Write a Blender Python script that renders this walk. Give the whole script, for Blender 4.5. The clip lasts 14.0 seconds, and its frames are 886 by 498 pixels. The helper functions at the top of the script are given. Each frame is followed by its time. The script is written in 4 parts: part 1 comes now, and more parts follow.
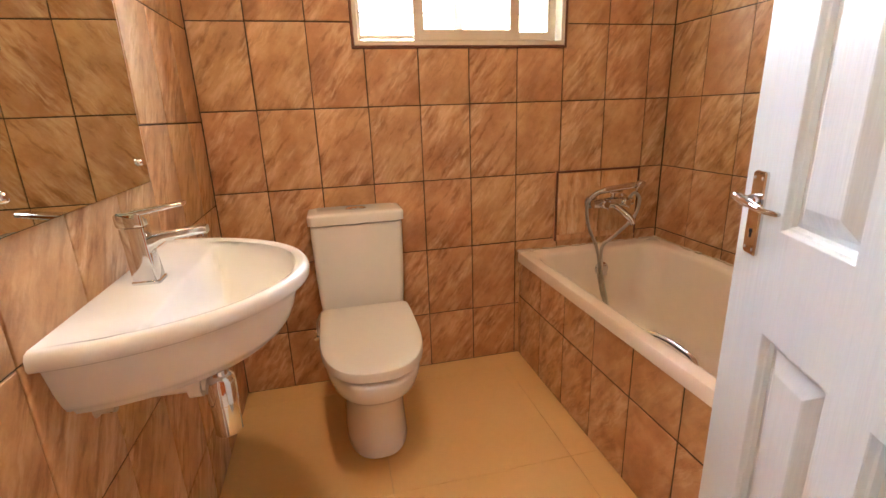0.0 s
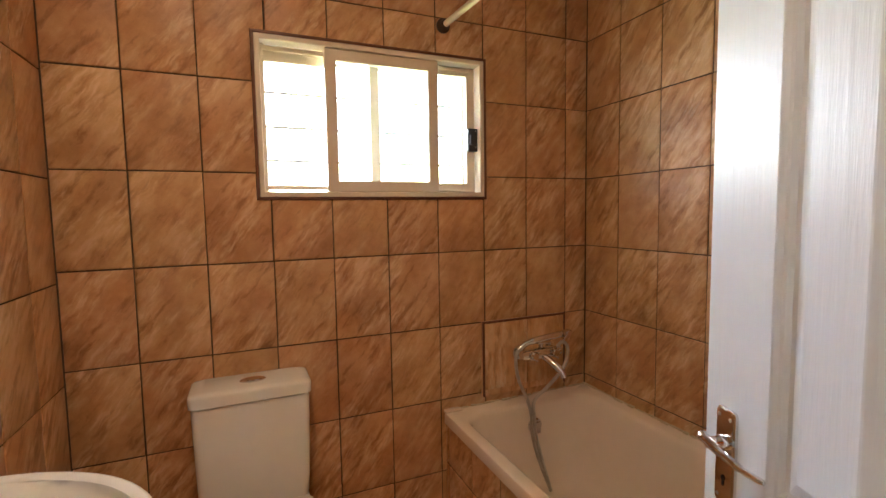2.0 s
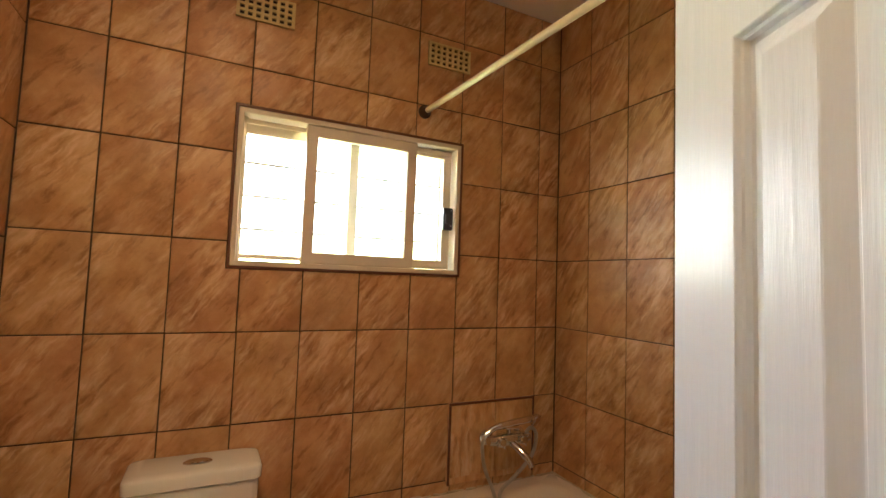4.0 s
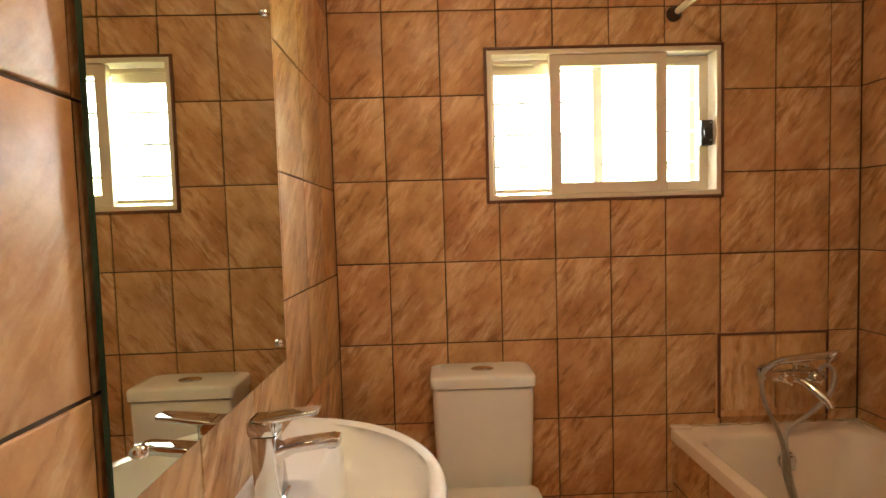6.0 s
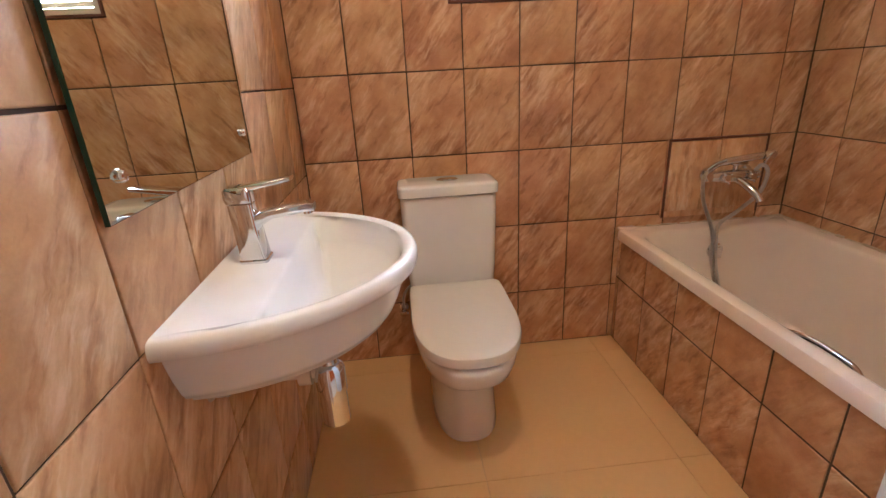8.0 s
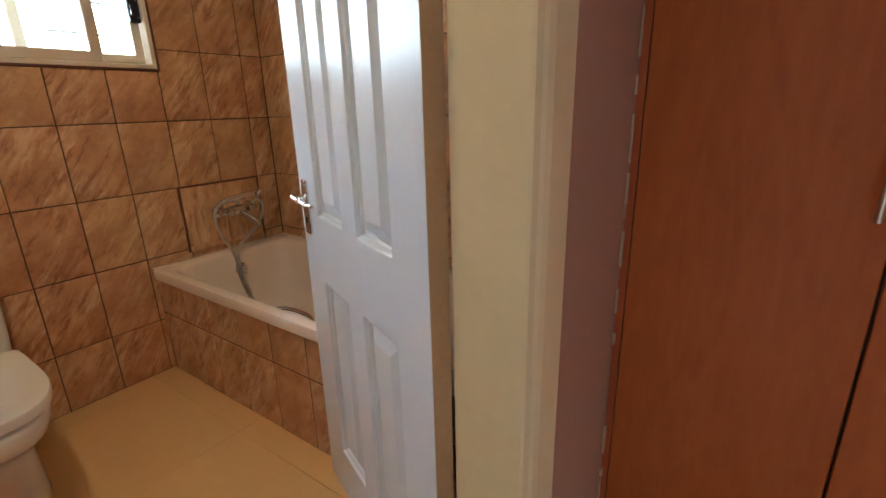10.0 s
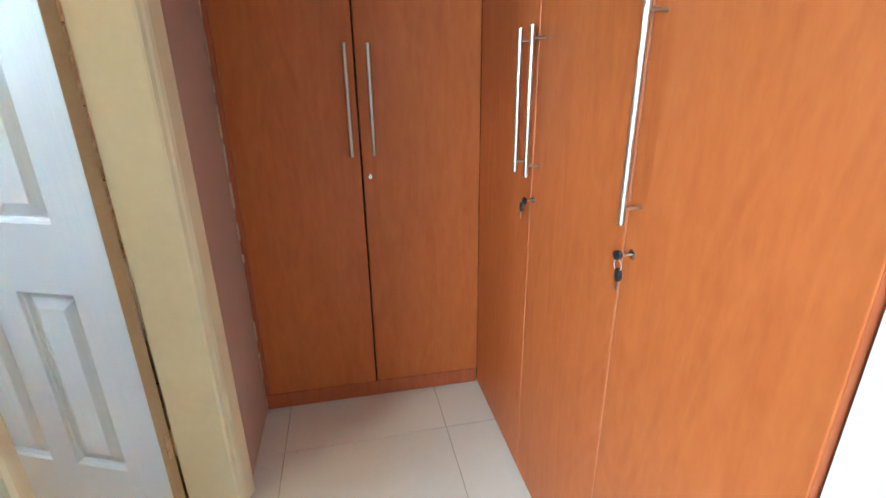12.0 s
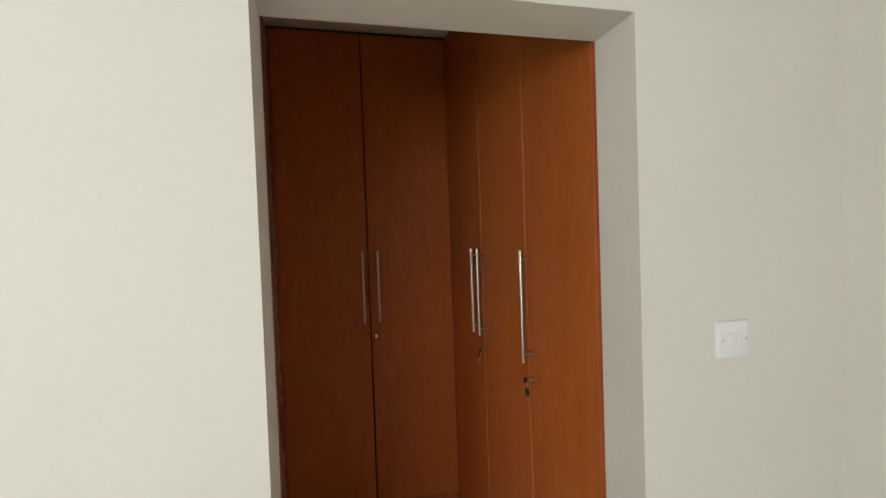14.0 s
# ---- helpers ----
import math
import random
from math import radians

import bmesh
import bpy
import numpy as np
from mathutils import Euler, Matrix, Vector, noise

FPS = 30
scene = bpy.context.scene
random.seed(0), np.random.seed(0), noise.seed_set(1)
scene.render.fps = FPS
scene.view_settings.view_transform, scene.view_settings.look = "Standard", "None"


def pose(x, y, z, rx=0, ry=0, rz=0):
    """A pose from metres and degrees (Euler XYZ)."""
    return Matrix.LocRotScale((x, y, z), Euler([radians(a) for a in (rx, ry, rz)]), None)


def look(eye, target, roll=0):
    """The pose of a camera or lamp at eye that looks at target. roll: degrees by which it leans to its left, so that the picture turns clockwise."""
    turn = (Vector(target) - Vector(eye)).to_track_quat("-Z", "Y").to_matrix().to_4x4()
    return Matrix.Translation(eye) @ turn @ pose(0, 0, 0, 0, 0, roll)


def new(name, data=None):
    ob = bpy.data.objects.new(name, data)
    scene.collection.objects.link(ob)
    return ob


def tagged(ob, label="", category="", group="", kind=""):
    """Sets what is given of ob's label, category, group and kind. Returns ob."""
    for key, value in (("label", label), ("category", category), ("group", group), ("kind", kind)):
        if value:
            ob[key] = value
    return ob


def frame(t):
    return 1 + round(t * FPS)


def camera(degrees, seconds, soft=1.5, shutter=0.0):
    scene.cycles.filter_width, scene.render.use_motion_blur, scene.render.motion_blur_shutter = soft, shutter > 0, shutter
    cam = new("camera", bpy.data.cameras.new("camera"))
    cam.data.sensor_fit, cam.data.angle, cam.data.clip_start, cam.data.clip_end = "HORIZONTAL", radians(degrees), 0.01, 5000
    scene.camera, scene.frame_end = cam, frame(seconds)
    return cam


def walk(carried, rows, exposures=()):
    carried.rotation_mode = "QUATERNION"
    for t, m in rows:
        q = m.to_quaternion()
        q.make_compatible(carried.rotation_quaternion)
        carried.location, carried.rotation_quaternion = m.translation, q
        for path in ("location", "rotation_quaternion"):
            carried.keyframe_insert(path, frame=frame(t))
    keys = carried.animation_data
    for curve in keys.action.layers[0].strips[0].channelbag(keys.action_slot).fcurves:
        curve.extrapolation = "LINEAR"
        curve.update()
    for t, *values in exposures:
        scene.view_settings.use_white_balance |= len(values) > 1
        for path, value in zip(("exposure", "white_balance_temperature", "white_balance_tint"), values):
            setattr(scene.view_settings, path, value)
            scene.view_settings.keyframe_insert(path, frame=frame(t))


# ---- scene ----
cam = camera(87.5, 14.0)
PATH = [
    (0, (0.041, -0.02, 1.128), (0.477, 1.847, 0.56), -2.0),
    (0.5, (0.095, 0.091, 1.169), (0.653, 1.95, 0.683), -2.2),
    (1, (0.101, 0.155, 1.203), (0.766, 2.01, 0.861), -1.7),
    (1.5, (0.106, 0.178, 1.293), (0.828, 2.035, 1.126), -1.4),
    (2, (0.114, 0.184, 1.311), (0.901, 2.016, 1.156), -0.9),
    (2.5, (0.148, 0.209, 1.239), (1.025, 1.998, 1.068), -0.4),
    (3, (0.129, 0.219, 1.316), (1.063, 1.987, 1.312), 1.1),
    (3.2, (0.124, 0.214, 1.366), (1.069, 1.974, 1.45), 1.7),
    (5.3, (0.125, 0.154, 1.312), (0.61, 2.092, 1.419), 0.2),
    (5.5, (0.07, 0.171, 1.309), (0.42, 2.14, 1.337), -0.2),
    (6, (-0.035, 0.173, 1.288), (0.0, 2.17, 1.188), -1.7),
    (6.5, (-0.078, 0.169, 1.262), (-0.208, 2.148, 1.005), -2.1),
    (7, (-0.073, 0.151, 1.164), (-0.235, 2.083, 0.674), -2.5),
    (7.2, (-0.082, 0.149, 1.129), (-0.226, 2.057, 0.548), -2.9),
    (9.3, (0.023, -0.137, 1.162), (1.108, 1.392, 0.467), -0.5),
    (9.5, (0.007, -0.205, 1.18), (1.246, 1.217, 0.515), -0.6),
    (10, (-0.034, -0.391, 1.193), (1.522, 0.717, 0.6), -1.5),
    (10.5, (-0.107, -0.505, 1.211), (1.675, 0.117, 0.551), -1.4),
    (11, (-0.259, -0.506, 1.188), (1.623, -0.475, 0.512), -1.3),
    (11.5, (-0.433, -0.496, 1.226), (1.414, -0.762, 0.504), -1.3),
    (12, (-0.627, -0.526, 1.225), (1.216, -0.906, 0.548), -0.7),
    (12.5, (-0.873, -0.511, 1.215), (1.009, -0.966, 0.714), -0.4),
    (13, (-1.046, -0.437, 1.332), (0.878, -0.938, 1.115), -1.0),
    (13.5, (-1.173, -0.357, 1.43), (0.757, -0.883, 1.453), -1.7),
    (14, (-1.303, -0.387, 1.404), (0.637, -0.87, 1.348), -2.0),
]
EXPOSURES = [
    (0.0, 1.6, 5650, 12), (0.5, 1.48, 5450, 8), (1.0, 1.32, 5700, 10), (1.5, 0.92, 5800, 12), (2.5, 0.75, 5850, 14), (3.2, 0.72, 6250, 12), (5.3, 0.68, 6400, 9), (6.5, 1.28, 6500, 13), (7.2, 1.35, 5300, 18), (9.5, 0.95, 4850, 3), (10.0, 0.75, 5250, 6), (10.5, 1.2, 5550, 6),
    (11.0, 1.6, 5600, 5), (12.0, 1.5, 4600, -6), (12.5, 0.46, 5300, 1), (13.0, -0.05, 5600, 3), (13.5, -0.28, 5800, 3), (14.0, -0.42, 6300, 10)]
walk(cam, [(t, look(eye, target, roll)) for t, eye, target, roll in PATH], EXPOSURES)


# ---- world, sun and window light ----
world = bpy.data.worlds.new("sky")
scene.world = world
world.use_nodes = True
wn = world.node_tree
sky = wn.nodes.new("ShaderNodeTexSky")
sky.sky_type, sky.sun_disc = "NISHITA", False
sky.sun_elevation, sky.sun_rotation = radians(52), radians(160)
wn.links.new(sky.outputs[0], wn.nodes["Background"].inputs[0])
wn.nodes["Background"].inputs[1].default_value = 0.1
sun = new("sun", bpy.data.lights.new("sun", "SUN"))
sun.data.energy, sun.data.angle, sun.data.color = 3.0, radians(0.5), (1.0, 0.95, 0.86)
sun.matrix_world = look((2, -5, 8), (0, 0.6, 0))

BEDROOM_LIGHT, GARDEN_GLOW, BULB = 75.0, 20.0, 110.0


def window_lamp(name, eye, target, w, h, watts, colour):
    lamp = new(name, bpy.data.lights.new(name, "AREA"))
    lamp.data.shape, lamp.data.size, lamp.data.size_y = "RECTANGLE", w, h
    lamp.data.energy, lamp.data.color = watts, colour
    lamp.matrix_world = look(eye, target)
    return lamp


window_lamp("bedroom_window_light", (-3.62, 1.20, 1.55), (0.0, 1.20, 1.55), 1.6, 1.16, BEDROOM_LIGHT, (1.0, 0.985, 0.96))


# ---- materials ----
def nodes_of(name):
    m = bpy.data.materials.new(name)
    m.use_nodes = True
    t = m.node_tree
    return m, t, t.nodes["Principled BSDF"]


def ramp(t, fac, stops):
    r = t.nodes.new("ShaderNodeValToRGB")
    e = r.color_ramp.elements
    while len(e) < len(stops):
        e.new(0.5)
    for el, (p, c) in zip(e, stops):
        el.position, el.color = p, (*c, 1)
    t.links.new(fac, r.inputs[0])
    return r.outputs[0]


def noise_of(t, vec, scale, detail=4.0, rough=0.55):
    n = t.nodes.new("ShaderNodeTexNoise")
    n.inputs["Scale"].default_value, n.inputs["Detail"].default_value, n.inputs["Roughness"].default_value = scale, detail, rough
    t.links.new(vec, n.inputs["Vector"])
    return n.outputs["Fac"]


def mapped(t, vec, rot=(0, 0, 0), scale=(1, 1, 1)):
    a = t.nodes.new("ShaderNodeMapping")
    a.inputs["Rotation"].default_value = [radians(v) for v in rot]
    t.links.new(vec, a.inputs["Vector"])
    b = t.nodes.new("ShaderNodeMapping")
    b.inputs["Scale"].default_value = scale
    t.links.new(a.outputs[0], b.inputs["Vector"])
    return b.outputs[0]


def mixed(t, fac, a, b, mode="MIX"):
    m = t.nodes.new("ShaderNodeMix")
    m.data_type, m.blend_type = "RGBA", mode
    for value, k in ((fac, 0), (a, 6), (b, 7)):
        if isinstance(value, (int, float)):
            m.inputs[k].default_value = value
        elif isinstance(value, tuple):
            m.inputs[k].default_value = (*value, 1)
        else:
            t.links.new(value, m.inputs[k])
    return m.outputs[2]


def relief(t, bsdf, height, strength, distance):
    b = t.nodes.new("ShaderNodeBump")
    b.inputs["Strength"].default_value, b.inputs["Distance"].default_value = strength, distance
    t.links.new(height, b.inputs["Height"])
    t.links.new(b.outputs[0], bsdf.inputs["Normal"])


def surface(name, dark, light, coarse=3.0, fine=60.0, rough=0.5, bump=0.1, dist=0.002, metal=0.0, stretch=(1, 1, 1), coat=0.0):
    """Two scales of colour variation, with fine relief and uneven gloss."""
    m, t, b = nodes_of(name)
    co = t.nodes.new("ShaderNodeTexCoord").outputs["Object"]
    v = mapped(t, co, scale=stretch)
    big, small = noise_of(t, v, coarse), noise_of(t, v, fine, 3.0)
    c = ramp(t, big, [(0.3, dark), (0.7, light)])
    c = mixed(t, 0.35, c, ramp(t, small, [(0.25, dark), (0.75, light)]))
    t.links.new(c, b.inputs["Base Color"])
    r = t.nodes.new("ShaderNodeMapRange")
    r.inputs["To Min"].default_value, r.inputs["To Max"].default_value = rough * 0.8, min(1.0, rough * 1.2)
    t.links.new(big, r.inputs[0])
    t.links.new(r.outputs[0], b.inputs["Roughness"])
    b.inputs["Metallic"].default_value = metal
    b.inputs["Coat Weight"].default_value = coat
    if bump:
        relief(t, b, small, bump, dist)
    return m


def tile_material(name, lean, lift):
    """Sandstone-look glazed tile: soft clouds, and pale slanting veins gathered in bands; each tile different."""
    m, t, b = nodes_of(name)
    co = t.nodes.new("ShaderNodeTexCoord").outputs["Object"]
    info = t.nodes.new("ShaderNodeObjectInfo")
    mul = t.nodes.new("ShaderNodeVectorMath")
    mul.operation = "MULTIPLY_ADD"
    t.links.new(info.outputs["Random"], mul.inputs[0])
    mul.inputs[1].default_value = (31.7, 5.3, 47.9)
    t.links.new(co, mul.inputs[2])
    warp = t.nodes.new("ShaderNodeTexNoise")
    warp.inputs["Scale"].default_value, warp.inputs["Detail"].default_value = 22.0, 3.0
    t.links.new(mul.outputs[0], warp.inputs["Vector"])
    wv = t.nodes.new("ShaderNodeVectorMath")
    wv.operation = "MULTIPLY_ADD"
    t.links.new(warp.outputs["Color"], wv.inputs[0])
    wv.inputs[1].default_value = (0.022, 0.022, 0.022)
    t.links.new(mul.outputs[0], wv.inputs[2])
    p = wv.outputs[0]
    band = noise_of(t, mapped(t, p, (0, lean, 0), (3.2, 9.0, 11.0)), 1.0, 3.0, 0.5)
    streak = noise_of(t, mapped(t, p, (0, lean, 0), (9.0, 24.0, 40.0)), 1.0, 4.0, 0.60)
    hair = noise_of(t, mapped(t, p, (0, lean + 3, 0), (18.0, 45.0, 105.0)), 1.0, 3.0, 0.55)
    cloud = noise_of(t, p, 8.0, 4.0, 0.6)
    grain = noise_of(t, mul.outputs[0], 260.0, 3.0)

    def spread(factor):
        a = t.nodes.new("ShaderNodeMath")
        a.operation = "MULTIPLY"
        t.links.new(info.outputs["Random"], a.inputs[0])
        a.inputs[1].default_value = factor
        f = t.nodes.new("ShaderNodeMath")
        f.operation = "FRACT"
        t.links.new(a.outputs[0], f.inputs[0])
        return f.outputs[0]

    lit = lambda c: tuple(min(0.85, v * lift) for v in c)
    red = ramp(t, cloud, [(0.30, lit((0.30, 0.132, 0.054))), (0.50, lit((0.415, 0.205, 0.092))), (0.72, lit((0.52, 0.295, 0.150)))])
    tan = ramp(t, cloud, [(0.30, lit((0.31, 0.160, 0.064))), (0.50, lit((0.43, 0.240, 0.104))), (0.72, lit((0.545, 0.345, 0.172)))])
    base = mixed(t, spread(13.7), red, tan)
    amt = ramp(t, spread(7.31), [(0.08, (0.45, 0.45, 0.45)), (0.35, (1, 1, 1))])
    where = ramp(t, band, [(0.39, (0, 0, 0)), (0.57, (1, 1, 1))])
    vein = ramp(t, streak, [(0.46, (0, 0, 0)), (0.57, (0.40, 0.40, 0.40)), (0.72, (0.95, 0.95, 0.95))])
    fac = mixed(t, 1.0, mixed(t, 1.0, vein, where, "MULTIPLY"), amt, "MULTIPLY")
    col = mixed(t, fac, base, lit((0.62, 0.42, 0.245)))
    fine = mixed(t, 1.0, ramp(t, hair, [(0.50, (0, 0, 0)), (0.70, (0.55, 0.55, 0.55))]), where, "MULTIPLY")
    col = mixed(t, mixed(t, 1.0, fine, amt, "MULTIPLY"), col, lit((0.66, 0.49, 0.32)))
    deep = ramp(t, streak, [(0.32, (0.62, 0.55, 0.48)), (0.46, (1, 1, 1))])
    col = mixed(t, amt, col, mixed(t, 1.0, col, deep, "MULTIPLY"))
    col = mixed(t, 0.10, col, ramp(t, grain, [(0.3, (0.18, 0.08, 0.03)), (0.7, (0.55, 0.33, 0.17))]))
    t.links.new(col, b.inputs["Base Color"])
    r = t.nodes.new("ShaderNodeMapRange")
    r.inputs["To Min"].default_value, r.inputs["To Max"].default_value = 0.33, 0.50
    t.links.new(cloud, r.inputs[0])
    t.links.new(r.outputs[0], b.inputs["Roughness"])
    b.inputs["Specular IOR Level"].default_value = 0.45
    relief(t, b, streak, 0.22, 0.0018)
    return m


def wood_material(name, dark, mid, light, rough=0.40):
    m, t, b = nodes_of(name)
    co = t.nodes.new("ShaderNodeTexCoord").outputs["Object"]
    v = mapped(t, co, scale=(9.0, 9.0, 1.3))
    rings = noise_of(t, v, 2.6, 6.0, 0.62)
    rings.node.inputs["Distortion"].default_value = 0.7
    pores = noise_of(t, mapped(t, co, scale=(150.0, 150.0, 5.0)), 1.0, 3.0)
    patch = noise_of(t, co, 2.0, 2.0)
    c = ramp(t, rings, [(0.3, dark), (0.5, mid), (0.72, light)])
    c = mixed(t, 0.20, c, ramp(t, pores, [(0.3, dark), (0.65, light)]))
    c = mixed(t, 0.25, c, ramp(t, patch, [(0.3, mid), (0.7, light)]))
    fleck = noise_of(t, mapped(t, co, scale=(46.0, 46.0, 16.0)), 1.0, 4.0, 0.65)
    c = mixed(t, 0.30, c, ramp(t, fleck, [(0.34, dark), (0.5, mid), (0.66, light)]))
    figure = noise_of(t, mapped(t, co, scale=(2.6, 2.6, 0.42)), 1.0, 2.0, 0.45)
    lines = t.nodes.new("ShaderNodeMath")
    lines.operation = "MULTIPLY"
    t.links.new(figure, lines.inputs[0])
    lines.inputs[1].default_value = 95.0
    wave = t.nodes.new("ShaderNodeMath")
    wave.operation = "SINE"
    t.links.new(lines.outputs[0], wave.inputs[0])
    c = mixed(t, 0.16, c, ramp(t, wave.outputs[0], [(0.0, mid), (0.55, light), (0.95, dark)]))
    t.links.new(c, b.inputs["Base Color"])
    b.inputs["Roughness"].default_value = rough
    b.inputs["Specular IOR Level"].default_value = 0.22
    relief(t, b, pores, 0.08, 0.0006)
    return m


def plain(name, colour, rough, metal=0.0):
    m, t, b = nodes_of(name)
    b.inputs["Base Color"].default_value = (*colour, 1)
    b.inputs["Roughness"].default_value, b.inputs["Metallic"].default_value = rough, metal
    return m


TILE = tile_material("sandstone_tile", 52, 1.28)
PANEL_TILE = tile_material("pale_grained_tile", 88, 1.5)
GROUT = surface("dark_grout", (0.060, 0.037, 0.021), (0.120, 0.078, 0.048), 8, 120, 0.9, 0.3)
TRIM = surface("brown_tile_trim", (0.11, 0.036, 0.018), (0.18, 0.070, 0.036), 8, 90, 0.45, 0.1)
CERAMIC = surface("white_ceramic", (0.80, 0.775, 0.74), (0.84, 0.82, 0.79), 2.0, 30, 0.09, 0.0)
SEAT = surface("ivory_seat_plastic", (0.76, 0.71, 0.64), (0.80, 0.755, 0.69), 2.0, 40, 0.24, 0.0)
ACRYLIC = surface("cream_bath_enamel", (0.80, 0.675, 0.555), (0.85, 0.735, 0.625), 2.5, 25, 0.16, 0.0)
CHROME = surface("chrome", (0.66, 0.66, 0.67), (0.78, 0.78, 0.79), 6, 60, 0.07, 0.0, metal=1.0)
STEEL = surface("brushed_steel", (0.50, 0.48, 0.45), (0.62, 0.60, 0.57), 10, 200, 0.34, 0.0, metal=1.0)
HOSE = surface("metal_hose", (0.42, 0.38, 0.33), (0.72, 0.67, 0.60), 20, 400, 0.3, 0.6, 0.001, metal=1.0)
BLACK = surface("black_plastic", (0.012, 0.012, 0.013), (0.03, 0.03, 0.032), 10, 90, 0.4, 0.05)
# Near-black that stands for the shade inside vent holes, keyholes and key slots.
HOLE_SHADE = surface("hollow_shade", (0.010, 0.007, 0.005), (0.02, 0.014, 0.01), 10, 90, 0.9, 0.0)
VENT = surface("cream_vent_plastic", (0.52, 0.40, 0.17), (0.66, 0.53, 0.26), 10, 90, 0.5, 0.05)
ROD = surface("cream_rod_enamel", (0.66, 0.56, 0.40), (0.76, 0.67, 0.52), 6, 70, 0.3, 0.0)
FRAME_PAINT = surface("cream_gloss_paint", (0.70, 0.61, 0.39), (0.77, 0.69, 0.47), 2.5, 40, 0.33, 0.06)
ALU = surface("bronze_cream_aluminium", (0.68, 0.57, 0.45), (0.76, 0.66, 0.54), 3, 60, 0.35, 0.0)
PLASTER = surface("cream_wall_paint", (0.715, 0.705, 0.645), (0.775, 0.765, 0.705), 1.2, 55, 0.62, 0.22, 0.0018)
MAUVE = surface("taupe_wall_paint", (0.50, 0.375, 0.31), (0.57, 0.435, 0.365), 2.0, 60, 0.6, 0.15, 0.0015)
CEILING = surface("white_ceiling_paint", (0.72, 0.70, 0.66), (0.79, 0.77, 0.73), 1.5, 70, 0.8, 0.05)
BATH_FLOOR = surface("tan_floor_tile", (0.70, 0.425, 0.16), (0.77, 0.485, 0.20), 2.2, 45, 0.38, 0.04)
PALE_FLOOR = surface("ivory_porcelain", (0.70, 0.66, 0.58), (0.77, 0.73, 0.65), 2.0, 45, 0.16, 0.02)
FLOOR_JOINT = surface("floor_joint", (0.36, 0.26, 0.15), (0.46, 0.34, 0.21), 8, 90, 0.8, 0.1)
CHERRY = wood_material("cherry_veneer", (0.34, 0.084, 0.017), (0.42, 0.114, 0.025), (0.49, 0.146, 0.036))
CHERRY_EDGE = wood_material("cherry_edging", (0.27, 0.06, 0.018), (0.36, 0.09, 0.03), (0.43, 0.13, 0.05))
SWITCH = surface("white_switch_plastic", (0.80, 0.81, 0.82), (0.86, 0.87, 0.88), 5, 60, 0.25, 0.0)
SEALANT = surface("yellowed_sealant", (0.42, 0.33, 0.20), (0.66, 0.56, 0.40), 25, 150, 0.6, 0.3)
GREEN_EDGE = plain("green_glass_edge", (0.015, 0.06, 0.045), 0.1)
MIRROR = plain("silvered_glass", (0.70, 0.75, 0.65), 0.012, 1.0)
GRASS = surface("dry_grass", (0.16, 0.17, 0.05), (0.30, 0.30, 0.10), 4, 60, 0.9, 0.5, 0.01)
FLANGE = surface("dark_brown_enamel", (0.035, 0.018, 0.010), (0.06, 0.03, 0.018), 10, 90, 0.4, 0.05)
HINGE = surface("paint_stained_brass", (0.42, 0.27, 0.10), (0.66, 0.55, 0.34), 40, 160, 0.45, 0.2, metal=0.2)
EDGE_BROWN = surface("brown_door_edge", (0.40, 0.27, 0.13), (0.52, 0.37, 0.20), 6, 80, 0.6, 0.1)
BAR = surface("grey_bar_paint", (0.42, 0.42, 0.42), (0.52, 0.52, 0.52), 8, 60, 0.5, 0.05)
# Carcass shows only through door gaps; the gaps' shade is put into its colour.
GAP_SHADE = surface("carcass_gap_shade", (0.05, 0.018, 0.008), (0.08, 0.028, 0.012), 4, 60, 0.7, 0.0)
BANDING = surface("pale_edge_banding", (0.46, 0.17, 0.085), (0.56, 0.23, 0.12), 6, 80, 0.4, 0.0)


def door_paint():
    """White gloss over embossed wood grain."""
    m, t, b = nodes_of("white_door_paint")
    co = t.nodes.new("ShaderNodeTexCoord").outputs["Object"]
    grain = noise_of(t, mapped(t, co, scale=(42.0, 42.0, 3.2)), 1.0, 4.0, 0.6)
    big = noise_of(t, co, 2.0)
    t.links.new(ramp(t, big, [(0.3, (0.615, 0.67, 0.735)), (0.7, (0.665, 0.72, 0.785))]), b.inputs["Base Color"])
    b.inputs["Roughness"].default_value = 0.30
    b.inputs["Specular IOR Level"].default_value = 0.4
    relief(t, b, grain, 0.65, 0.0030)
    return m


DOOR_PAINT = door_paint()


def glass_material():
    m, t, b = nodes_of("window_glass")
    b.inputs["Base Color"].default_value = (0.97, 1.0, 0.99, 1)
    b.inputs["Roughness"].default_value, b.inputs["Transmission Weight"].default_value, b.inputs["IOR"].default_value = 0.0, 1.0, 1.45
    return m


GLASS = glass_material()


